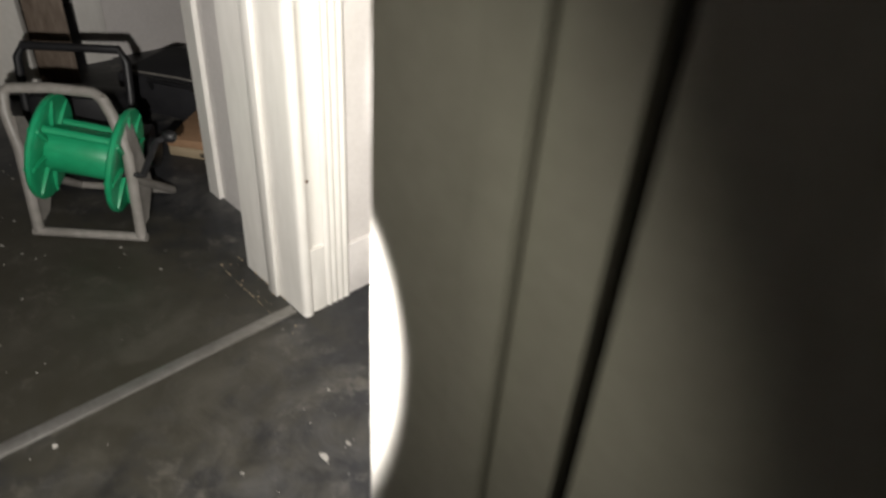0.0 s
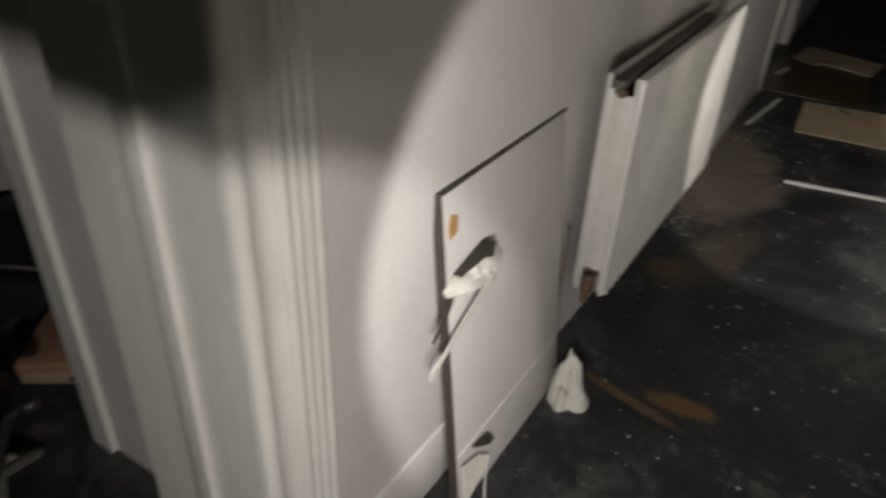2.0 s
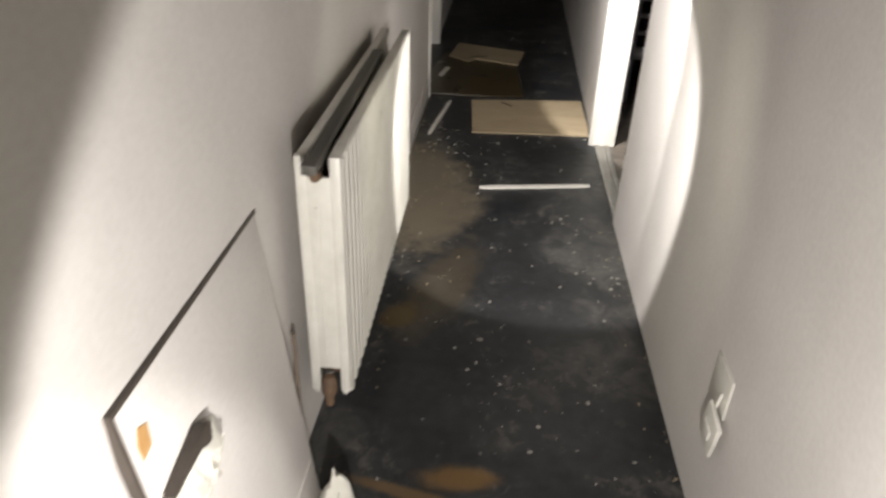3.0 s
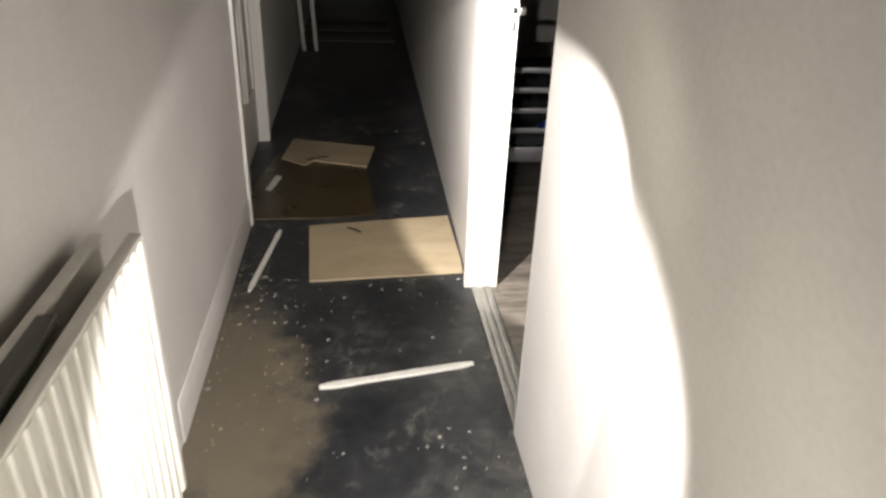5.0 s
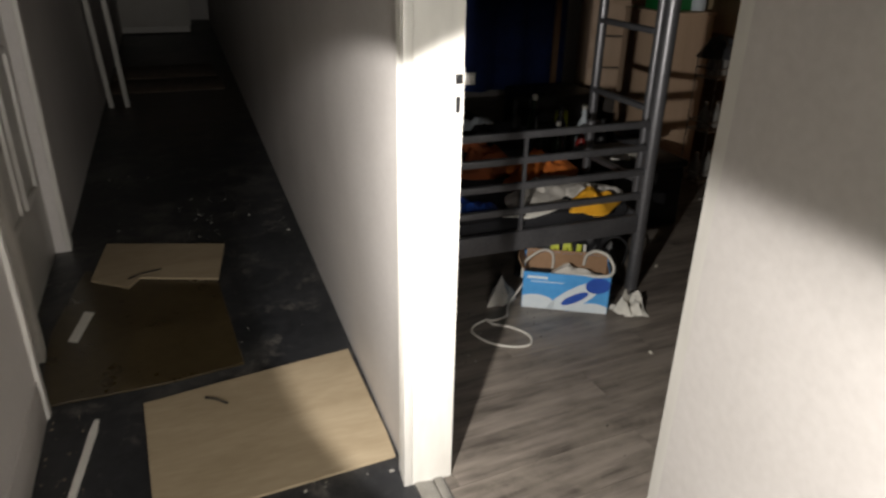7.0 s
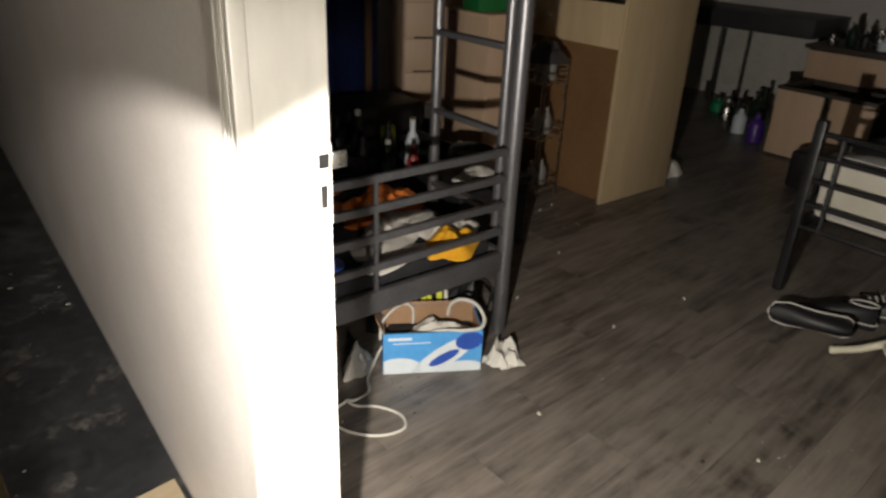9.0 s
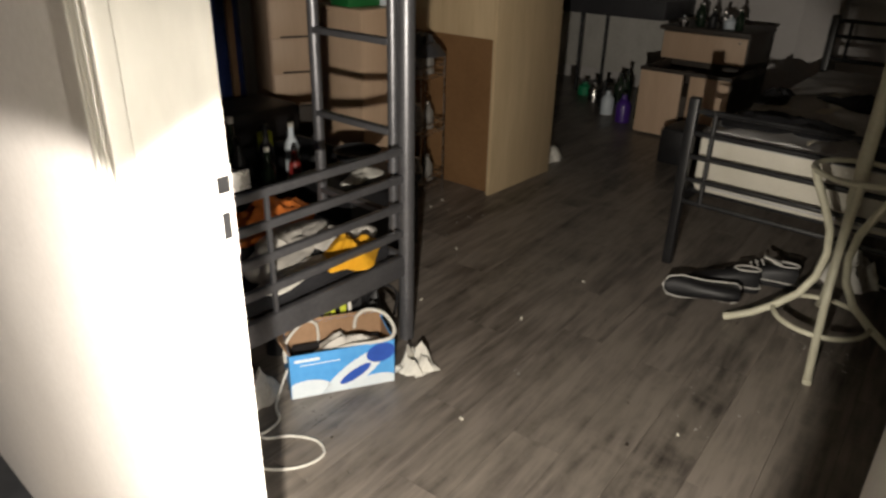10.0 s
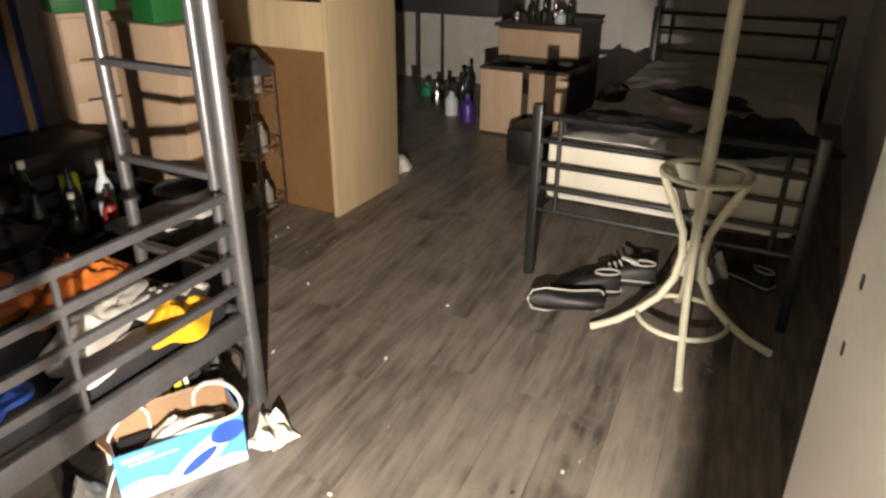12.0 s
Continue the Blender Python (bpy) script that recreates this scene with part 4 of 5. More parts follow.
bm = bmesh.new(); heap(bm, 0.14, 0.08, 0.09, 45.0, 12, 0.6)
single("crumpled_paper", bm, WHITEC, "crumpled pale cloth beside the box", "cloth", pose(1.545, 4.03, 0.0, 0, 0, 30))

# wardrobe: an oak slab side, a drawer front and a brown hardboard back
wd = thing("wardrobe", "light oak laminate wardrobe with a brown hardboard panel", "wardrobe", pose(3.378, 4.581, 0.0))
part("side_panel", shape((box, 0.0, 0.580, 0.0, 0.022, 0.0, 1.85, 0.002)), OAK, wd)
part("drawer_front", shape((box, 0.004, 0.022, 0.024, 0.70, 0.800, 1.010, 0.002)), OAK, wd)
part("back_panel", shape((box, 0.040, 0.046, 0.022, 0.72, 0.0, 0.80)), HARDB, wd, "brown hardboard panel")
part("shelf", shape((box, 0.03, 0.560, 0.022, 0.72, 1.030, 1.048)), OAK, wd)
part("upper_panel", shape((box, 0.04, 0.05, 0.022, 0.72, 1.048, 1.85)), HARDB, wd)
part("side_panel", shape((box, 0.03, 0.580, 0.72, 0.742, 0.0, 1.85, 0.002)), OAK, wd)
part("top", shape((box, 0.03, 0.580, 0.022, 0.72, 1.83, 1.85)), OAK, wd)
# chest beside it
c1 = thing("chest_of_drawers", "pale beech laminate chest with its plain back to the room", "chest of drawers", pose(3.00, 5.13, 0.0, 0, 0, -1))
part("body", shape((box, 0.0, 0.31, 0.0, 0.40, 0.02, 0.900, 0.002)), BEECH, c1)
part("top", shape((box, -0.006, 0.316, -0.006, 0.406, 0.900, 0.918, 0.002)), BEECH, c1)
part("plinth", shape((box, 0.01, 0.30, 0.02, 0.38, 0.0, 0.02)), DARKW_SHADE, c1)
c2 = thing("chest_of_drawers", "tall pale beech chest with three drawers", "chest of drawers", pose(3.03, 5.92, 0.0, 0, 0, -22))
part("body", shape((box, 0.0, 0.48, 0.016, 0.42, 0.0, 0.92, 0.002)), BEECH, c2)
for z0, z1 in ((0.30, 0.49), (0.50, 0.69), (0.70, 0.90)):
    dw = part("drawer_front", shape((box, 0.006, 0.474, 0.0, 0.016, z0, z1, 0.002)), BEECH, c2)
    part("finger_groove", shape((box, 0.06, 0.28, -0.002, 0.0, z0 - 0.006, z0 + 0.004)), DARKW_SHADE, dw)
part("plinth", shape((box, 0.006, 0.474, 0.004, 0.016, 0.0, 0.29, 0.002)), DARKW_SHADE, c2)
# things on the chests
bm = shape((box, 0.0, 0.30, 0.0, 0.20, 0.0, 0.16, 0.004))
single("green_box", bm, GREENC, "green card box on the tall chest", "box", pose(3.03, 5.95, 0.921, 0, 0, -22))
bm = shape((box, 0.0, 0.20, 0.0, 0.16, 0.0, 0.14, 0.006))
single("green_tub", bm, GREENC, "green tub on the chest", "tub", pose(3.02, 5.24, 0.919, 0, 0, -7))


def bottle(name, x, y, z, h, r, mat, label, cap=BLACKP, group="bottles"):
    t = thing(name, label, "bottle", pose(x, y, z), group)
    part("body", shape((lathe, [(r * 0.9, 0), (r, 0.006), (r, h * 0.58), (r * 0.8, h * 0.68), (r * 0.4, h * 0.78), (r * 0.36, h * 0.92)], None, 16)), mat, t)
    part("cap", shape((lathe, [(r * 0.42, h * 0.92), (r * 0.42, h), (r * 0.3, h + 0.002)], None, 12)), cap, t)
    return t


for k, (x, y, h, r, mt, lb) in enumerate(((2.46, 5.28, 0.30, 0.036, BLACKP, "black plastic toiletry bottle"), (2.55, 5.20, 0.26, 0.034, GLASSD, "dark glass bottle"), (2.62, 5.30, 0.33, 0.038, BLACKP, "black plastic toiletry bottle"), (2.70, 5.20, 0.23, 0.030, REDP, "red plastic toiletry bottle"), (2.78, 5.32, 0.31, 0.036, PALE, "pale plastic bottle"), (2.40, 5.42, 0.34, 0.04, BLACKP, "black plastic toiletry bottle"), (2.84, 5.22, 0.25, 0.034, BLACKP, "black plastic toiletry bottle"), (2.52, 5.42, 0.36, 0.035, GLASSD, "dark glass bottle"))):
    bottle("toiletry_bottle", x - 0.215, y - 0.15, 0.131, h, r, mt, lb + " in the crate", PAPER if k % 3 == 1 else BLACKP, "bottles in the crate")
cr = thing("bottle_crate", "low black plastic crate full of bottles", "crate", pose(2.12, 4.97, 0.0))
part("base", shape((box, 0.0, 0.56, 0.0, 0.38, 0.10, 0.13, 0.004)), BLACKP, cr)
for x in (0.0, 0.54):
    part("end_wall", shape((box, x, x + 0.02, 0.0, 0.38, 0.0, 0.34, 0.004)), BLACKP, cr)
part("side_wall", shape((box, 0.02, 0.54, 0.0, 0.012, 0.0, 0.22, 0.003)), BLACKP, cr)
part("side_wall", shape((box, 0.02, 0.54, 0.368, 0.38, 0.0, 0.30, 0.003)), BLACKP, cr)
bm = shape((box, -0.035, 0.035, -0.018, 0.018, 0.0, 0.27, 0.008))
single("lime_packet", bm, LIME, "lime yellow packet standing among the bottles", "packet", pose(2.46, 5.235, 0.131, 0, 0, -20))
bm = shape((box, 0.0, 0.5, 0.0, 0.35, 0.0, 0.42, 0.03))
single("storage_tub", bm, BLACKP, "black storage tub under the blue quilt", "tub", pose(2.40, 5.52, 0.0))
# navy quilt hanging behind the bunk, and blue boxes
bm = bmesh.new()
rows = []
for i in range(25):
    x = i / 24 * 0.80
    off = 0.035 * math.sin(x * 26) + 0.02 * noise.noise(Vector((x * 9, 1, 0)))
    rows.append([bm.verts.new((x, off * (1 - 0.3 * j / 6) - 0.0, 1.45 - 1.10 * j / 6)) for j in range(7)] + [bm.verts.new((x, off * (1 - 0.3 * j / 6) + 0.012, 1.45 - 1.10 * j / 6)) for j in range(6, -1, -1)])
for a, b in zip(rows, rows[1:]):
    for k in range(14):
        bm.faces.new((a[k], a[(k + 1) % 14], b[(k + 1) % 14], b[k]))
bm.faces.new(rows[0]); bm.faces.new(rows[-1][::-1])
qr = thing("clothes_rail", "clothes rail hung with a dark navy blue quilt", "clothes rail", pose(2.14, 6.05, 0.0))
part("quilt", bm, NAVY, qr, "dark navy blue quilt")
part("rail", shape((tube, [(-0.05, 0.0, 1.46), (0.86, 0.0, 1.46)], 0.012, 10)), OAK, qr)
part("upright", shape((box, 0.66, 0.70, -0.075, -0.05, 0.0, 1.46, 0.004)), KRAFT, qr, "wooden upright")
part("upright", shape((box, -0.05, -0.01, -0.02, 0.02, 0.0, 1.46, 0.004)), OAK, qr)
part("foot", shape((box, 0.60, 0.76, -0.20, 0.15, 0.0, 0.03, 0.004)), OAK, qr)
part("foot", shape((box, -0.10, 0.04, -0.20, 0.15, 0.0, 0.03, 0.004)), OAK, qr)

# wire rack beside the wardrobe
wr = thing("wire_rack", "small three-tier chrome wire rack holding bottles", "wire rack", pose(3.17, 4.87, 0.0, 0, 0, 10))
for x in (-0.09, 0.09):
    for y in (-0.07, 0.07):
        part("upright", shape((tube, [(x, y, 0.0), (x, y, 0.72)], 0.0035, 6)), CHROME, wr)
for z in (0.06, 0.34, 0.62):
    part("tier", shape(*[(tube, [(-0.09, -0.07, z + q), (0.09, -0.07, z + q), (0.09, 0.07, z + q), (-0.09, 0.07, z + q)], 0.0035, 6, True) for q in (0.0, 0.05)], *[(tube, [(-0.09, -0.05 + 0.033 * k, z), (0.09, -0.05 + 0.033 * k, z)], 0.002, 5) for k in range(4)]), CHROME, wr)
for z in (0.062, 0.342, 0.622):
    for k in range(2):
        bottle("spray_bottle", 3.13 + 0.08 * k, 4.87, z + 0.004, 0.14, 0.028, (GREYP, BLACKP, GREYP)[int(z * 10) % 3], "small bottle in the wire rack", CHROME, "bottles in the rack")

bm = bmesh.new(); heap(bm, 0.24, 0.20, 0.12, 81.0, 14, 0.3)
single("grey_cap", bm, GREYPL, "dark grey cap hanging on top of the wire rack", "cap", pose(3.17, 4.87, 0.722))
sx_ = thing("storage_box", "low black lidded storage box beside the bunk", "box", pose(2.30, 4.46, 0.0))
part("body", shape((box, 0.0, 0.40, 0.0, 0.36, 0.0, 0.29, 0.012)), BLACKP, sx_)
part("lid", shape((box, -0.008, 0.408, -0.008, 0.368, 0.29, 0.325, 0.006)), BLACKP, sx_)
bm = bmesh.new(); heap(bm, 0.24, 0.11, 0.03, 83.0, 16, 0.6)
single("white_paper", bm, PAPER, "crumpled white papers on the black storage box", "paper", pose(2.50, 4.60, 0.326, 0, 0, 20))
bm = bmesh.new(); lathe(bm, [(0.045, 0.0), (0.085, 0.012), (0.105, 0.05), (0.101, 0.05), (0.080, 0.017), (0.04, 0.008)], None, 28)
single("plastic_bowl", bm, GREYPL, "dark grey plastic bowl on the black storage box", "bowl", pose(2.56, 4.70, 0.356))
jr = thing("glass_jar", "clear jar with a metal lid on the chest", "jar", pose(3.26, 5.22, 0.919))
part("body", shape((lathe, [(0.04, 0), (0.045, 0.008), (0.045, 0.10), (0.036, 0.115)], None, 18)), PALE, jr)
part("lid", shape((lathe, [(0.04, 0.115), (0.04, 0.135), (0.03, 0.138)], None, 18)), CHROME, jr)
for x, y, rz, k in ((3.05, 4.70, 10, 0), (3.16, 4.72, 60, 1), (2.45, 3.72, 30, 2), (2.86, 3.70, 80, 3), (2.30, 4.08, 15, 4), (2.75, 4.28, 50, 5), (2.22, 3.02, 20, 6), (1.86, 3.52, 70, 7)):
    bm = bmesh.new(); heap(bm, 0.012 + 0.005 * (k % 3), 0.009, 0.004, 90.0 + k, 8, 0.6)
    single("paper_scrap", bm, MATT, "small crumpled white paper scrap on the plank floor", "paper", pose(x, y, 0.0, 0, 0, rz), "scraps on the floor")

# single bed
bd = thing("single_bed", "black tubular metal single bed with bare stained mattress", "bed", pose(3.275, 2.56, 0.0))
L_, W2 = 1.96, 0.97
for x, h in ((0.0, 0.715), (L_, 0.885)):
    for y in (0.0, W2):
        part("post", shape((box, x - 0.02, x + 0.02, y - 0.02, y + 0.02, 0.0, h, 0.006)), BLACKM, bd)
for z in (0.665, 0.575, 0.48, 0.385, 0.29):
    part("foot_rail", shape((tube, [(0.0, 0.02, z), (0.0, W2 - 0.02, z)], 0.011, 8)), BLACKM, bd)
for y in (0.09, W2 - 0.09):
    part("foot_bar", shape((tube, [(0.0, y, 0.28), (0.0, y, 0.665)], 0.010, 8)), BLACKM, bd)
for z in (0.855, 0.77, 0.64):
    part("head_rail", shape((tube, [(L_, 0.02, z), (L_, W2 - 0.02, z)], 0.011, 8)), BLACKM, bd)
for y in (0.09, W2 - 0.09):
    part("head_bar", shape((tube, [(L_, y, 0.64), (L_, y, 0.855)], 0.010, 8)), BLACKM, bd)
for y in (0.0, W2):
    part("side_rail", shape((box, 0.02, L_ - 0.02, y - 0.012, y + 0.012, 0.27, 0.32, 0.003)), BLACKM, bd)
for i in range(10):
    part("slat", shape((box, 0.10 + 0.19 * i, 0.15 + 0.19 * i, 0.012, W2 - 0.012, 0.30, 0.318, 0.002)), BLACKM, bd)
mt = thing("mattress", "cream mattress with a rumpled dark grey stained sheet", "mattress", pose(3.275, 2.56, 0.319))
bm = shape((box, 0.05, L_ - 0.03, 0.025, W2 - 0.02, 0.0, 0.255, 0.035))
part("body", bm, MATT, mt)
part("piping", shape((tube, [(0.052, 0.06, 0.232), (0.052, W2 - 0.055, 0.232)], 0.006, 6), (tube, [(0.052, 0.06, 0.03), (0.052, W2 - 0.055, 0.03)], 0.006, 6)), SHEET, mt)
bm = bmesh.new()
n1, n2 = 40, 22
top = [[bm.verts.new((0.07 + (L_ - 0.12) * i / n1, 0.03 + (W2 - 0.055) * j / n2, 0.262 + 0.018 * noise.noise(Vector((i * 0.30, j * 0.42, 3))) + 0.012 * noise.noise(Vector((i * 0.8, j * 0.9, 7))))) for j in range(n2 + 1)] for i in range(n1 + 1)]
low = [[bm.verts.new((v.co.x, v.co.y, 0.245)) for v in r] for r in top]
for i in range(n1):
    for j in range(n2):
        bm.faces.new((top[i][j], top[i + 1][j], top[i + 1][j + 1], top[i][j + 1]))
ring = [(i, 0) for i in range(n1)] + [(n1, j) for j in range(n2)] + [(n1 - i, n2) for i in range(n1)] + [(0, n2 - j) for j in range(n2)]
for a, b in zip(ring, ring[1:] + ring[:1]):
    bm.faces.new((low[a[0]][a[1]], low[b[0]][b[1]], top[b[0]][b[1]], top[a[0]][a[1]]))
part("sheet", bm, SHEET, mt, "rumpled dark grey sheet")
for nm, w, d, h, mtl, lb, x, y, rz, q in (("black_jacket", 0.45, 0.50, 0.11, BLACKC, "black jacket thrown on the foot of the bed", 3.62, 2.78, 10, 51.0), ("dark_shirt", 0.46, 0.26, 0.05, BLACKC, "dark shirt lying flat on the bed", 4.25, 3.08, 60, 53.0), ("dark_blanket", 0.34, 0.60, 0.045, BLACKC, "dark blanket along the foot of the mattress", 3.62, 3.28, 5, 55.0), ("black_cloth", 0.40, 0.12, 0.05, BLACKC, "black cloth along the bed edge", 4.15, 3.47, 0, 57.0)):
    bm = bmesh.new(); heap(bm, w, d, h, q, 18, 0.45)
    single(nm, bm, mtl, lb, "clothes", pose(x, y, 0.583, 0, 0, rz), "clothes on the bed")
bm = bmesh.new(); heap(bm, 0.30, 0.24, 0.16, 61.0, 16, 0.5)
single("crumpled_paper", bm, PAPER, "crumpled yellowish paper bag under the bed", "paper", pose(3.66, 2.90, 0.0))

# coat stand base
cs = thing("coat_stand", "cream enamelled tubular coat stand with curved legs and rings", "coat stand", pose(3.015, 2.872, 0.0))
part("pole", shape((tube, [(0.0, 0.0, 0.52), (0.0, 0.0, 1.75)], 0.0215, 14)), CREAMM, cs)


def circle(r, z, n=28):
    return [(r * math.cos(2 * math.pi * k / n), r * math.sin(2 * math.pi * k / n), z) for k in range(n)]


part("ring", shape((tube, circle(0.135, 0.625), 0.009, 8, True)), CREAMM, cs, "upper ring")
part("ring", shape((tube, circle(0.150, 0.105), 0.009, 8, True)), CREAMM, cs, "lower ring")
for k in range(4):
    q = radians(101 + 90 * k)
    prof = [(0.132, 0.63), (0.115, 0.58), (0.075, 0.50), (0.042, 0.42), (0.032, 0.34), (0.045, 0.25), (0.085, 0.17), (0.15, 0.105), (0.215, 0.055), (0.294, 0.014)]
    leg = part("leg", shape((tube, [(r * math.cos(q), r * math.sin(q), z) for r, z in prof], 0.0135, 10)), CREAMM, cs)
    part("foot_cap", shape((tube, [(0.280 * math.cos(q), 0.280 * math.sin(q), 0.021), (0.300 * math.cos(q), 0.300 * math.sin(q), 0.013)], 0.0145, 10)), CREAMM, leg)


# shoes under the bed foot
def shoe(m, label, laced=False, lying=False):
    t = thing("sports_shoe", label, "shoe", m, "shoes under the bed")
    outline = [(-0.14, -0.03), (-0.12, -0.04), (-0.02, -0.036), (0.08, -0.046), (0.13, -0.036), (0.148, 0.0), (0.13, 0.036), (0.08, 0.044), (-0.02, 0.034), (-0.12, 0.04), (-0.14, 0.03)]
    bm = bmesh.new()
    extrude(bm, outline, 0.0, 0.022)
    bmesh.ops.bevel(bm, geom=bm.edges[:], offset=0.005, segments=2, affect="EDGES")
    part("sole", bm, BLACKP, t)
    part("welt", shape((tube, [(x * 1.0, y * 1.0, 0.026) for x, y in outline], 0.0034, 6, True)), RUBBER, t, "white rubber welt")
    bm = bmesh.new()
    secs = []
    for x, w, h in ((-0.135, 0.026, 0.085), (-0.10, 0.034, 0.095), (-0.04, 0.033, 0.085), (0.02, 0.036, 0.075), (0.07, 0.041, 0.055), (0.115, 0.036, 0.042), (0.142, 0.018, 0.034)):
        secs.append([bm.verts.new((x, w * math.cos(math.pi * k / 8), 0.024 + (h - 0.024) * math.sin(math.pi * k / 8) ** 0.7)) for k in range(9)])
    for a, b in zip(secs, secs[1:]):
        for k in range(8):
            bm.faces.new((a[k], a[k + 1], b[k + 1], b[k]))
    bm.faces.new(secs[0]); bm.faces.new(secs[-1][::-1])
    part("upper", bm, BLACKP, t)
    if not lying:
        part("collar", shape((tube, [(-0.085 + 0.05 * math.cos(2 * math.pi * k / 14), 0.026 * math.sin(2 * math.pi * k / 14), 0.094) for k in range(14)], 0.0038, 6, True)), RUBBER, t, "white collar edge")
    if laced:
        part("tongue", shape((box, -0.045, 0.03, -0.014, 0.014, 0.085, 0.095, 0.004, pose(0, 0, 0.02, 0, -16, 0))), RUBBER, t, "white tongue")
        for k in range(3):
            part("lace", shape((tube, [(0.02 * k, -0.024, 0.086 - 0.01 * k), (0.012 + 0.02 * k, 0.0, 0.100 - 0.01 * k), (0.02 * k, 0.024, 0.086 - 0.01 * k)], 0.0036, 6)), RUBBER, t)
    return t


shoe(pose(3.06, 3.30, 0.044, 0, 0, 116) @ Matrix.Scale(0.98, 4) @ pose(0, 0, 0, -78, 0, 0), "black sports shoe with white sole lying under the bed", False, True)
shoe(pose(3.215, 3.27, 0.0, 0, 0, 116) @ Matrix.Scale(0.98, 4), "black sports shoe with white stripes under the bed")
shoe(pose(3.37, 3.17, 0.0, 0, 0, 108) @ Matrix.Scale(0.98, 4), "black sports shoe with white laces under the bed", True)
shoe(pose(3.62, 2.72, 0.0, 0, 0, 60) @ Matrix.Scale(0.88, 4), "dark worn shoe in shadow under the bed")

# far end of the room
ds = thing("drawer_unit", "open beech pedestal with its top drawer front leaning, dark inside", "drawer unit", pose(5.13, 4.02, 0.0))
part("front", shape((box, 0.0, 0.018, 0.31, 0.61, 0.015, 0.44, 0.002)), BEECH, ds)
part("front", shape((box, 0.0, 0.018, 0.0, 0.26, 0.015, 0.44, 0.002)), BEECH, ds)
# A solid dark brown block takes the place of the open inside.
part("body", shape((box, 0.018, 0.45, 0.0, 0.61, 0.0, 0.30)), DARKW_SHADE, ds)
part("rim", shape((box, -0.006, 0.03, -0.006, 0.616, 0.44, 0.462, 0.002), (box, 0.03, 0.45, 0.594, 0.616, 0.30, 0.462, 0.002), (box, 0.03, 0.45, -0.006, 0.016, 0.30, 0.462, 0.002)), DARKW_SHADE, ds)
cb2 = thing("desk_cabinet", "beech cabinet with a dark worktop and one lockable flap", "cabinet", pose(5.60, 4.10, 0.0))
# The carcass is one solid block, dark brown behind the beech flap.
part("body", shape((box, 0.02, 0.50, 0.0, 0.62, 0.0, 0.655, 0.002)), DARKW_SHADE, cb2)
flap = part("flap", shape((box, 0.0, 0.018, 0.01, 0.61, 0.46, 0.645, 0.002)), BEECH, cb2)
part("lock", shape((lathe, [(0.008, 0), (0.008, 0.006), (0.004, 0.007)], pose(0.0, 0.06, 0.615, 0, -90, 0), 10)), CHROME, flap)
part("worktop", shape((box, -0.02, 0.52, -0.01, 0.64, 0.657, 0.685, 0.004)), DARKW_SHADE, cb2)
for k, (x, y, h, r, m_) in enumerate(((5.66, 4.60, 0.07, 0.035, CHROME), (5.72, 4.50, 0.16, 0.03, GLASSD), (5.68, 4.40, 0.13, 0.03, BLACKP), (5.74, 4.30, 0.09, 0.04, PALE), (5.70, 4.22, 0.14, 0.03, GLASSD), (5.80, 4.36, 0.12, 0.03, CHROME), (5.84, 4.56, 0.15, 0.03, GLASSD))):
    bottle("small_bottle", x, y, 0.686, h, r, m_, "small bottle or jar on the dark worktop", CHROME, "bottles on the cabinet")
for k, (x, y, h, r, m_, lb) in enumerate(((5.46, 5.02, 0.20, 0.05, PALE, "white plastic canister"), (5.33, 4.82, 0.22, 0.055, PURPLE, "purple detergent bottle"), (5.42, 4.88, 0.30, 0.035, GLASSD, "dark glass bottle"), (5.55, 4.92, 0.34, 0.035, GLASSD, "dark glass bottle"), (5.62, 5.14, 0.22, 0.04, BLACKP, "black plastic bottle"), (5.75, 5.30, 0.18, 0.05, CHROME, "metal can"), (5.50, 4.78, 0.36, 0.03, GLASSD, "tall dark glass bottle"), (5.85, 5.12, 0.25, 0.05, GLASSD, "dark green glass bottle"), (5.95, 5.5, 0.12, 0.06, GREENP, "green plastic pot"))):
    bottle("floor_bottle", x, y, 0.0, h, r, m_, lb + " standing on the floor", BLACKP, "bottles on the floor")
tv = thing("wall_heater", "white panel heater below a dark grey shelf", "heater", pose(6.52, 4.85, 0.0))
part("panel", shape((box, 0.0, 0.06, 0.0, 1.3, 0.12, 0.62, 0.006)), RADP, tv)
for y in (0.1, 1.1):
    part("foot", shape((box, 0.0, 0.06, y, y + 0.04, 0.0, 0.12)), DARKW_SHADE, tv)
tb = thing("table", "dark grey topped table with black tube legs at the far wall", "table", pose(6.0, 4.9, 0.0))
part("tabletop", shape((box, 0.0, 0.58, 0.0, 1.5, 0.66, 0.80, 0.004)), GREYPL, tb)
for x, y in ((0.05, 0.75), (0.05, 1.42), (0.5, 0.75), (0.5, 1.42)):
    part("leg", shape((tube, [(x, y, 0.0), (x, y, 0.66)], 0.016, 10)), BLACKM, tb)
tp = thing("camera_tripod", "folded black tripod leaning beside the wardrobe", "tripod", pose(5.9, 5.95, 0.0))
for dx, dy in ((0.0, 0.0), (0.10, 0.05), (0.02, 0.14)):
    part("leg", shape((tube, [(dx, dy, 0.0), (0.05 + 0.3 * dx, 0.06 + 0.3 * dy, 1.1)], 0.014, 8)), BLACKM, tp)
bm = bmesh.new(); heap(bm, 0.20, 0.14, 0.12, 71.0, 12, 0.5)
single("crumpled_paper", bm, PAPER, "crumpled white paper behind the wardrobe", "paper", pose(4.16, 4.70, 0.0))
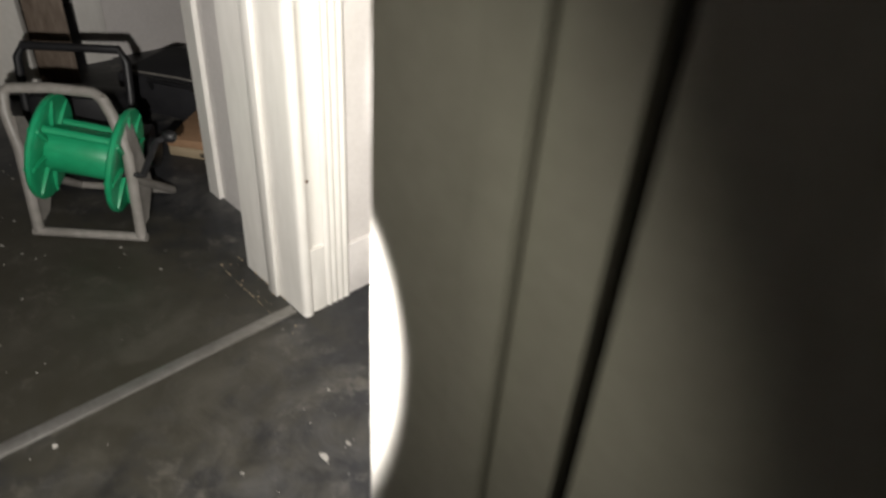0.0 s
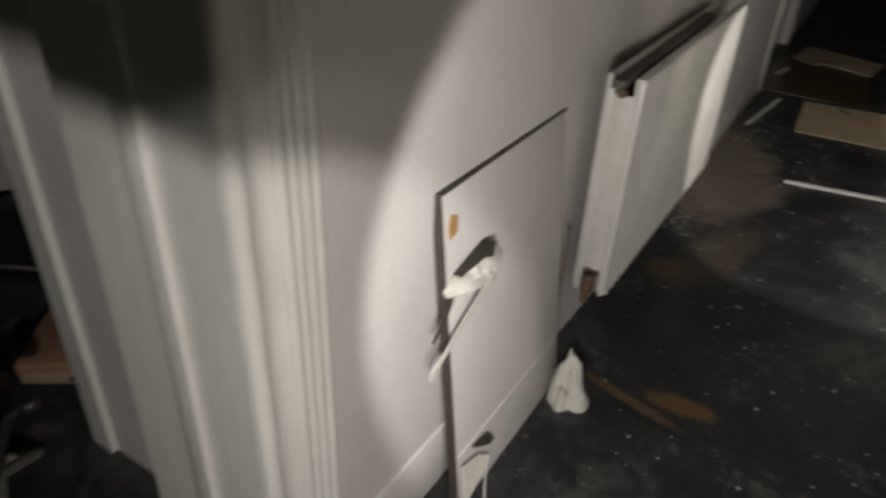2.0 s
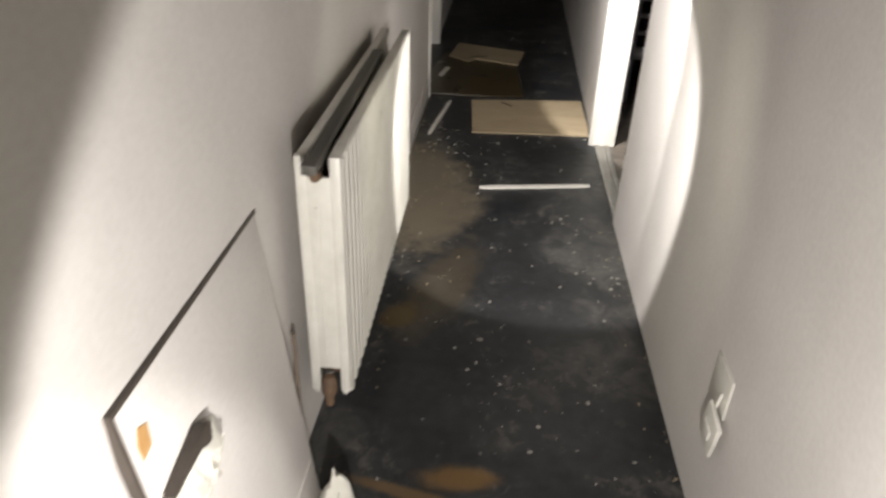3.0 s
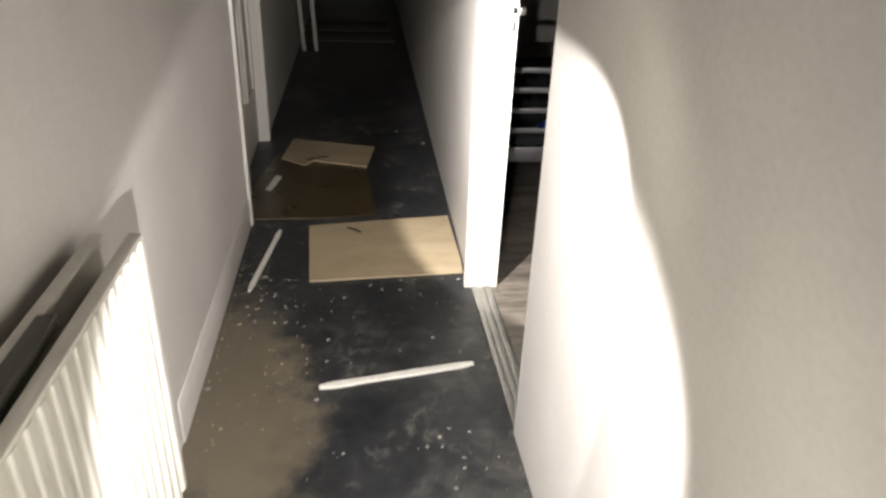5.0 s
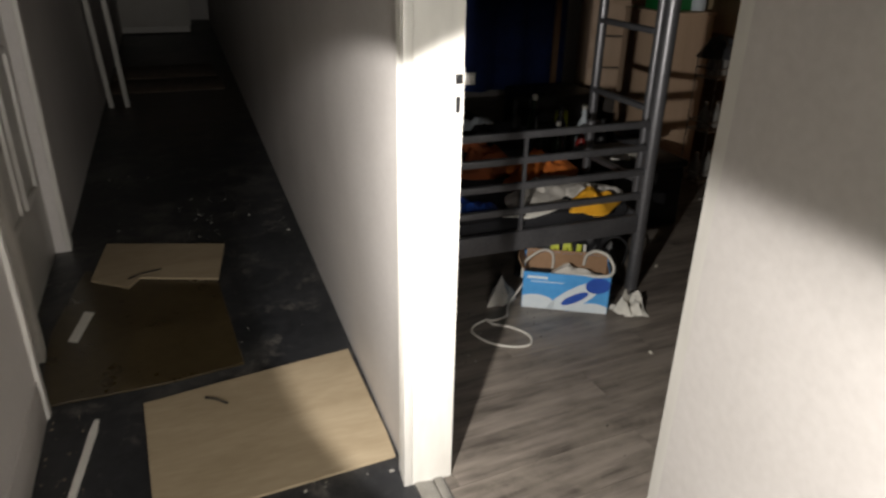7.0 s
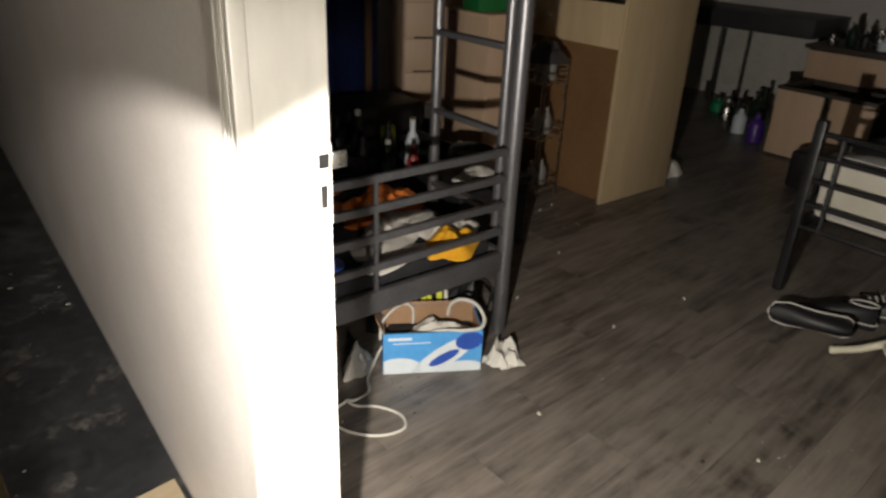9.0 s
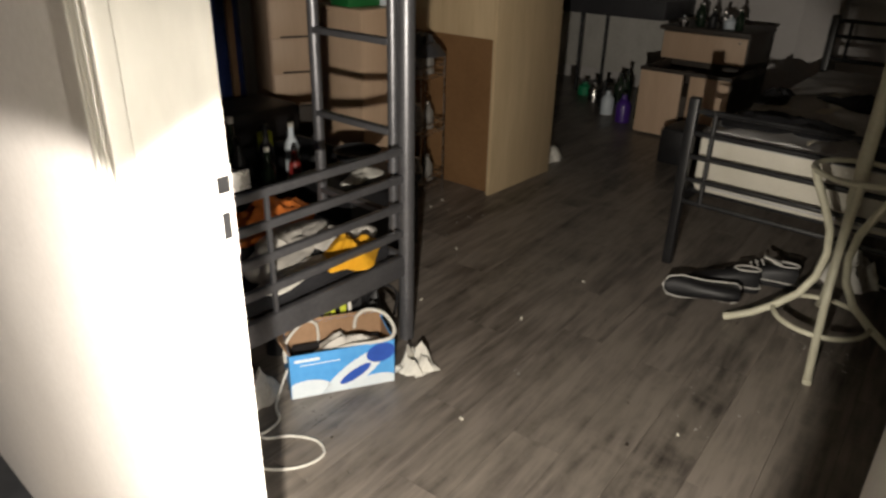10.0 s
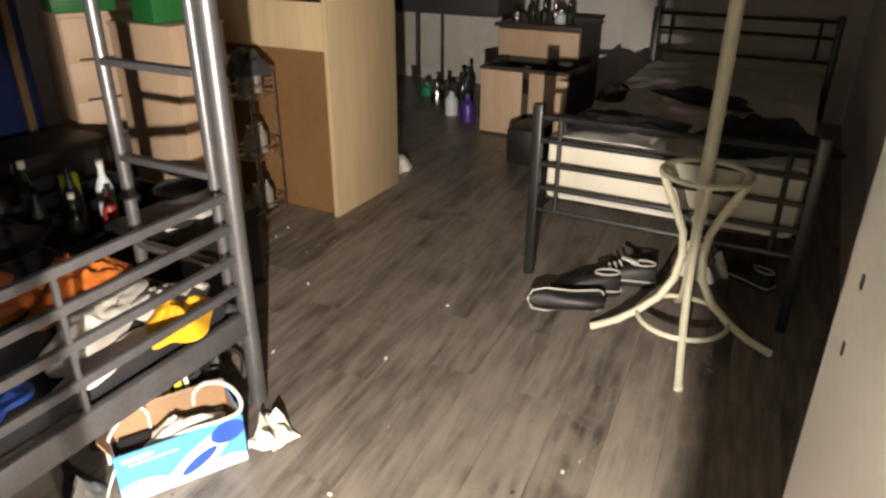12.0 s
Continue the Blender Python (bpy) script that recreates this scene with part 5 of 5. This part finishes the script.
bm = shape((box, -0.14, 0.14, -0.10, 0.10, 0.0, 0.22, 0.02))
single("dark_bin", bm, BLACKP, "small dark waste bin beside the pedestal", "bin", pose(4.72, 4.10, 0.0))
built("pillar_room", [(6.35, 6.6, 3.75, 4.0, -0.02, H)], WALL, "white boxed-in pipe duct in the corner", 0.004)

# ---- floor of the bunk room: planks ----
def clip(poly, axis, at, keep_more):
    out = []
    for a, b in zip(poly, poly[1:] + poly[:1]):
        ia, ib = (a[axis] >= at) == keep_more, (b[axis] >= at) == keep_more
        if ia:
            out.append(a)
        if ia != ib:
            t = (at - a[axis]) / (b[axis] - a[axis])
            out.append((a[0] + (b[0] - a[0]) * t, a[1] + (b[1] - a[1]) * t))
    return out


rng = random.Random(5)
PW, PL, TURN = 0.152, 0.92, radians(4.0)
cx, cy = math.cos(TURN), math.sin(TURN)
whole = None
for r in range(-16, 42):
    shift = rng.uniform(0, PL)
    for c in range(-2, 10):
        u0, v0 = c * PL + shift - 1.0, r * PW
        g = 0.0005
        quad = [(u0 + g, v0 + g), (u0 + PL - g, v0 + g), (u0 + PL - g, v0 + PW - g), (u0 + g, v0 + PW - g)]
        poly = [(1.0 + u * cx - v * cy, 2.4 + u * cy + v * cx) for u, v in quad]
        full = poly
        for axis, at, more in ((0, 0.984, True), (0, 6.6, False), (1, 2.30, True), (1, 7.4, False)):
            poly = clip(poly, axis, at, more) if len(poly) > 2 else []
        if len(poly) < 3:
            continue
        ox, oy = 1.0 + u0 * cx - v0 * cy, 2.4 + u0 * cy + v0 * cx
        if poly == full and whole:
            me = whole
        else:
            bm = bmesh.new()
            loc = [((x - ox) * cx + (y - oy) * cy, -(x - ox) * cy + (y - oy) * cx) for x, y in poly]
            extrude(bm, loc, -0.008, -0.0006)
            mx_, my_ = sum(p[0] for p in loc) / len(loc), sum(p[1] for p in loc) / len(loc)
            bm.faces.ensure_lookup_table()
            topf = max(bm.faces, key=lambda f: f.calc_center_median().z)
            res = bmesh.ops.inset_region(bm, faces=[topf], thickness=0.0016, depth=0.0006)
            bmesh.ops.recalc_face_normals(bm, faces=bm.faces)
            me = bpy.data.meshes.new("plank")
            bm.to_mesh(me)
            bm.free()
            me.materials.append(PLANK)
            if poly == full:
                whole = me
        ob = new("plank", me)
        ob.matrix_basis = pose(ox, oy, 0.0, 0, 0, math.degrees(TURN))
        ob.parent = floor_room


# ---- litter: flakes of paint and plaster ----
def litter(name, areas, mat, label, seed, size=(0.003, 0.011)):
    rg = random.Random(seed)
    bm = bmesh.new()
    for x0, x1, y0, y1, count in areas:
        for _ in range(count):
            if rg.random() < 0.16 or _ == 0:
                cx, cy = rg.uniform(x0, x1), rg.uniform(y0, y1)
            x, y, q = min(max(rg.gauss(cx, 0.07), x0), x1), min(max(rg.gauss(cy, 0.10), y0), y1), rg.uniform(0, 6.28)
            k = size[0] + (size[1] - size[0]) * rg.random() ** 2.2 * (1.9 if rg.random() < 0.08 else 1)
            n = rg.choice((3, 4, 5))
            pl = [(x + k * rg.uniform(0.5, 1.1) * math.cos(q + 6.28 * i / n), y + k * rg.uniform(0.3, 0.9) * math.sin(q + 6.28 * i / n)) for i in range(n)]
            extrude(bm, pl, 0.0004, rg.uniform(0.001, 0.004))
    return tagged(done(name, bm, mat, False), label, "", "", "stuff")


litter("paint_flakes", [(0.02, 0.88, 0.2, 3.3, 260), (0.05, 0.88, 3.9, 6.0, 90), (-1.3, 0.0, -1.0, 0.1, 90), (0.0, 0.84, -0.9, 0.2, 60), (0.02, 0.3, 3.0, 3.9, 40)], FLAKE, "white paint flakes strewn on the dark floor", 3, (0.0015, 0.0095))
litter("plaster_crumbs", [(0.02, 0.4, 1.8, 3.3, 90), (0.02, 0.12, 0.2, 3.8, 150), (0.84, 0.89, 0.2, 2.4, 40), (-0.35, 0.02, -0.06, 0.0, 60)], CARD, "sandy plaster crumbs along the walls", 4, (0.0015, 0.005))
litter("floor_crumbs", [(1.1, 3.4, 2.6, 4.0, 120), (2.1, 4.2, 3.4, 4.6, 110)], FLAKE, "small pale crumbs on the plank floor", 6, (0.002, 0.007))
litter("dark_crumbs", [(1.1, 3.2, 2.7, 4.0, 80)], DARKW_SHADE, "small dark crumbs on the plank floor", 7, (0.002, 0.006))
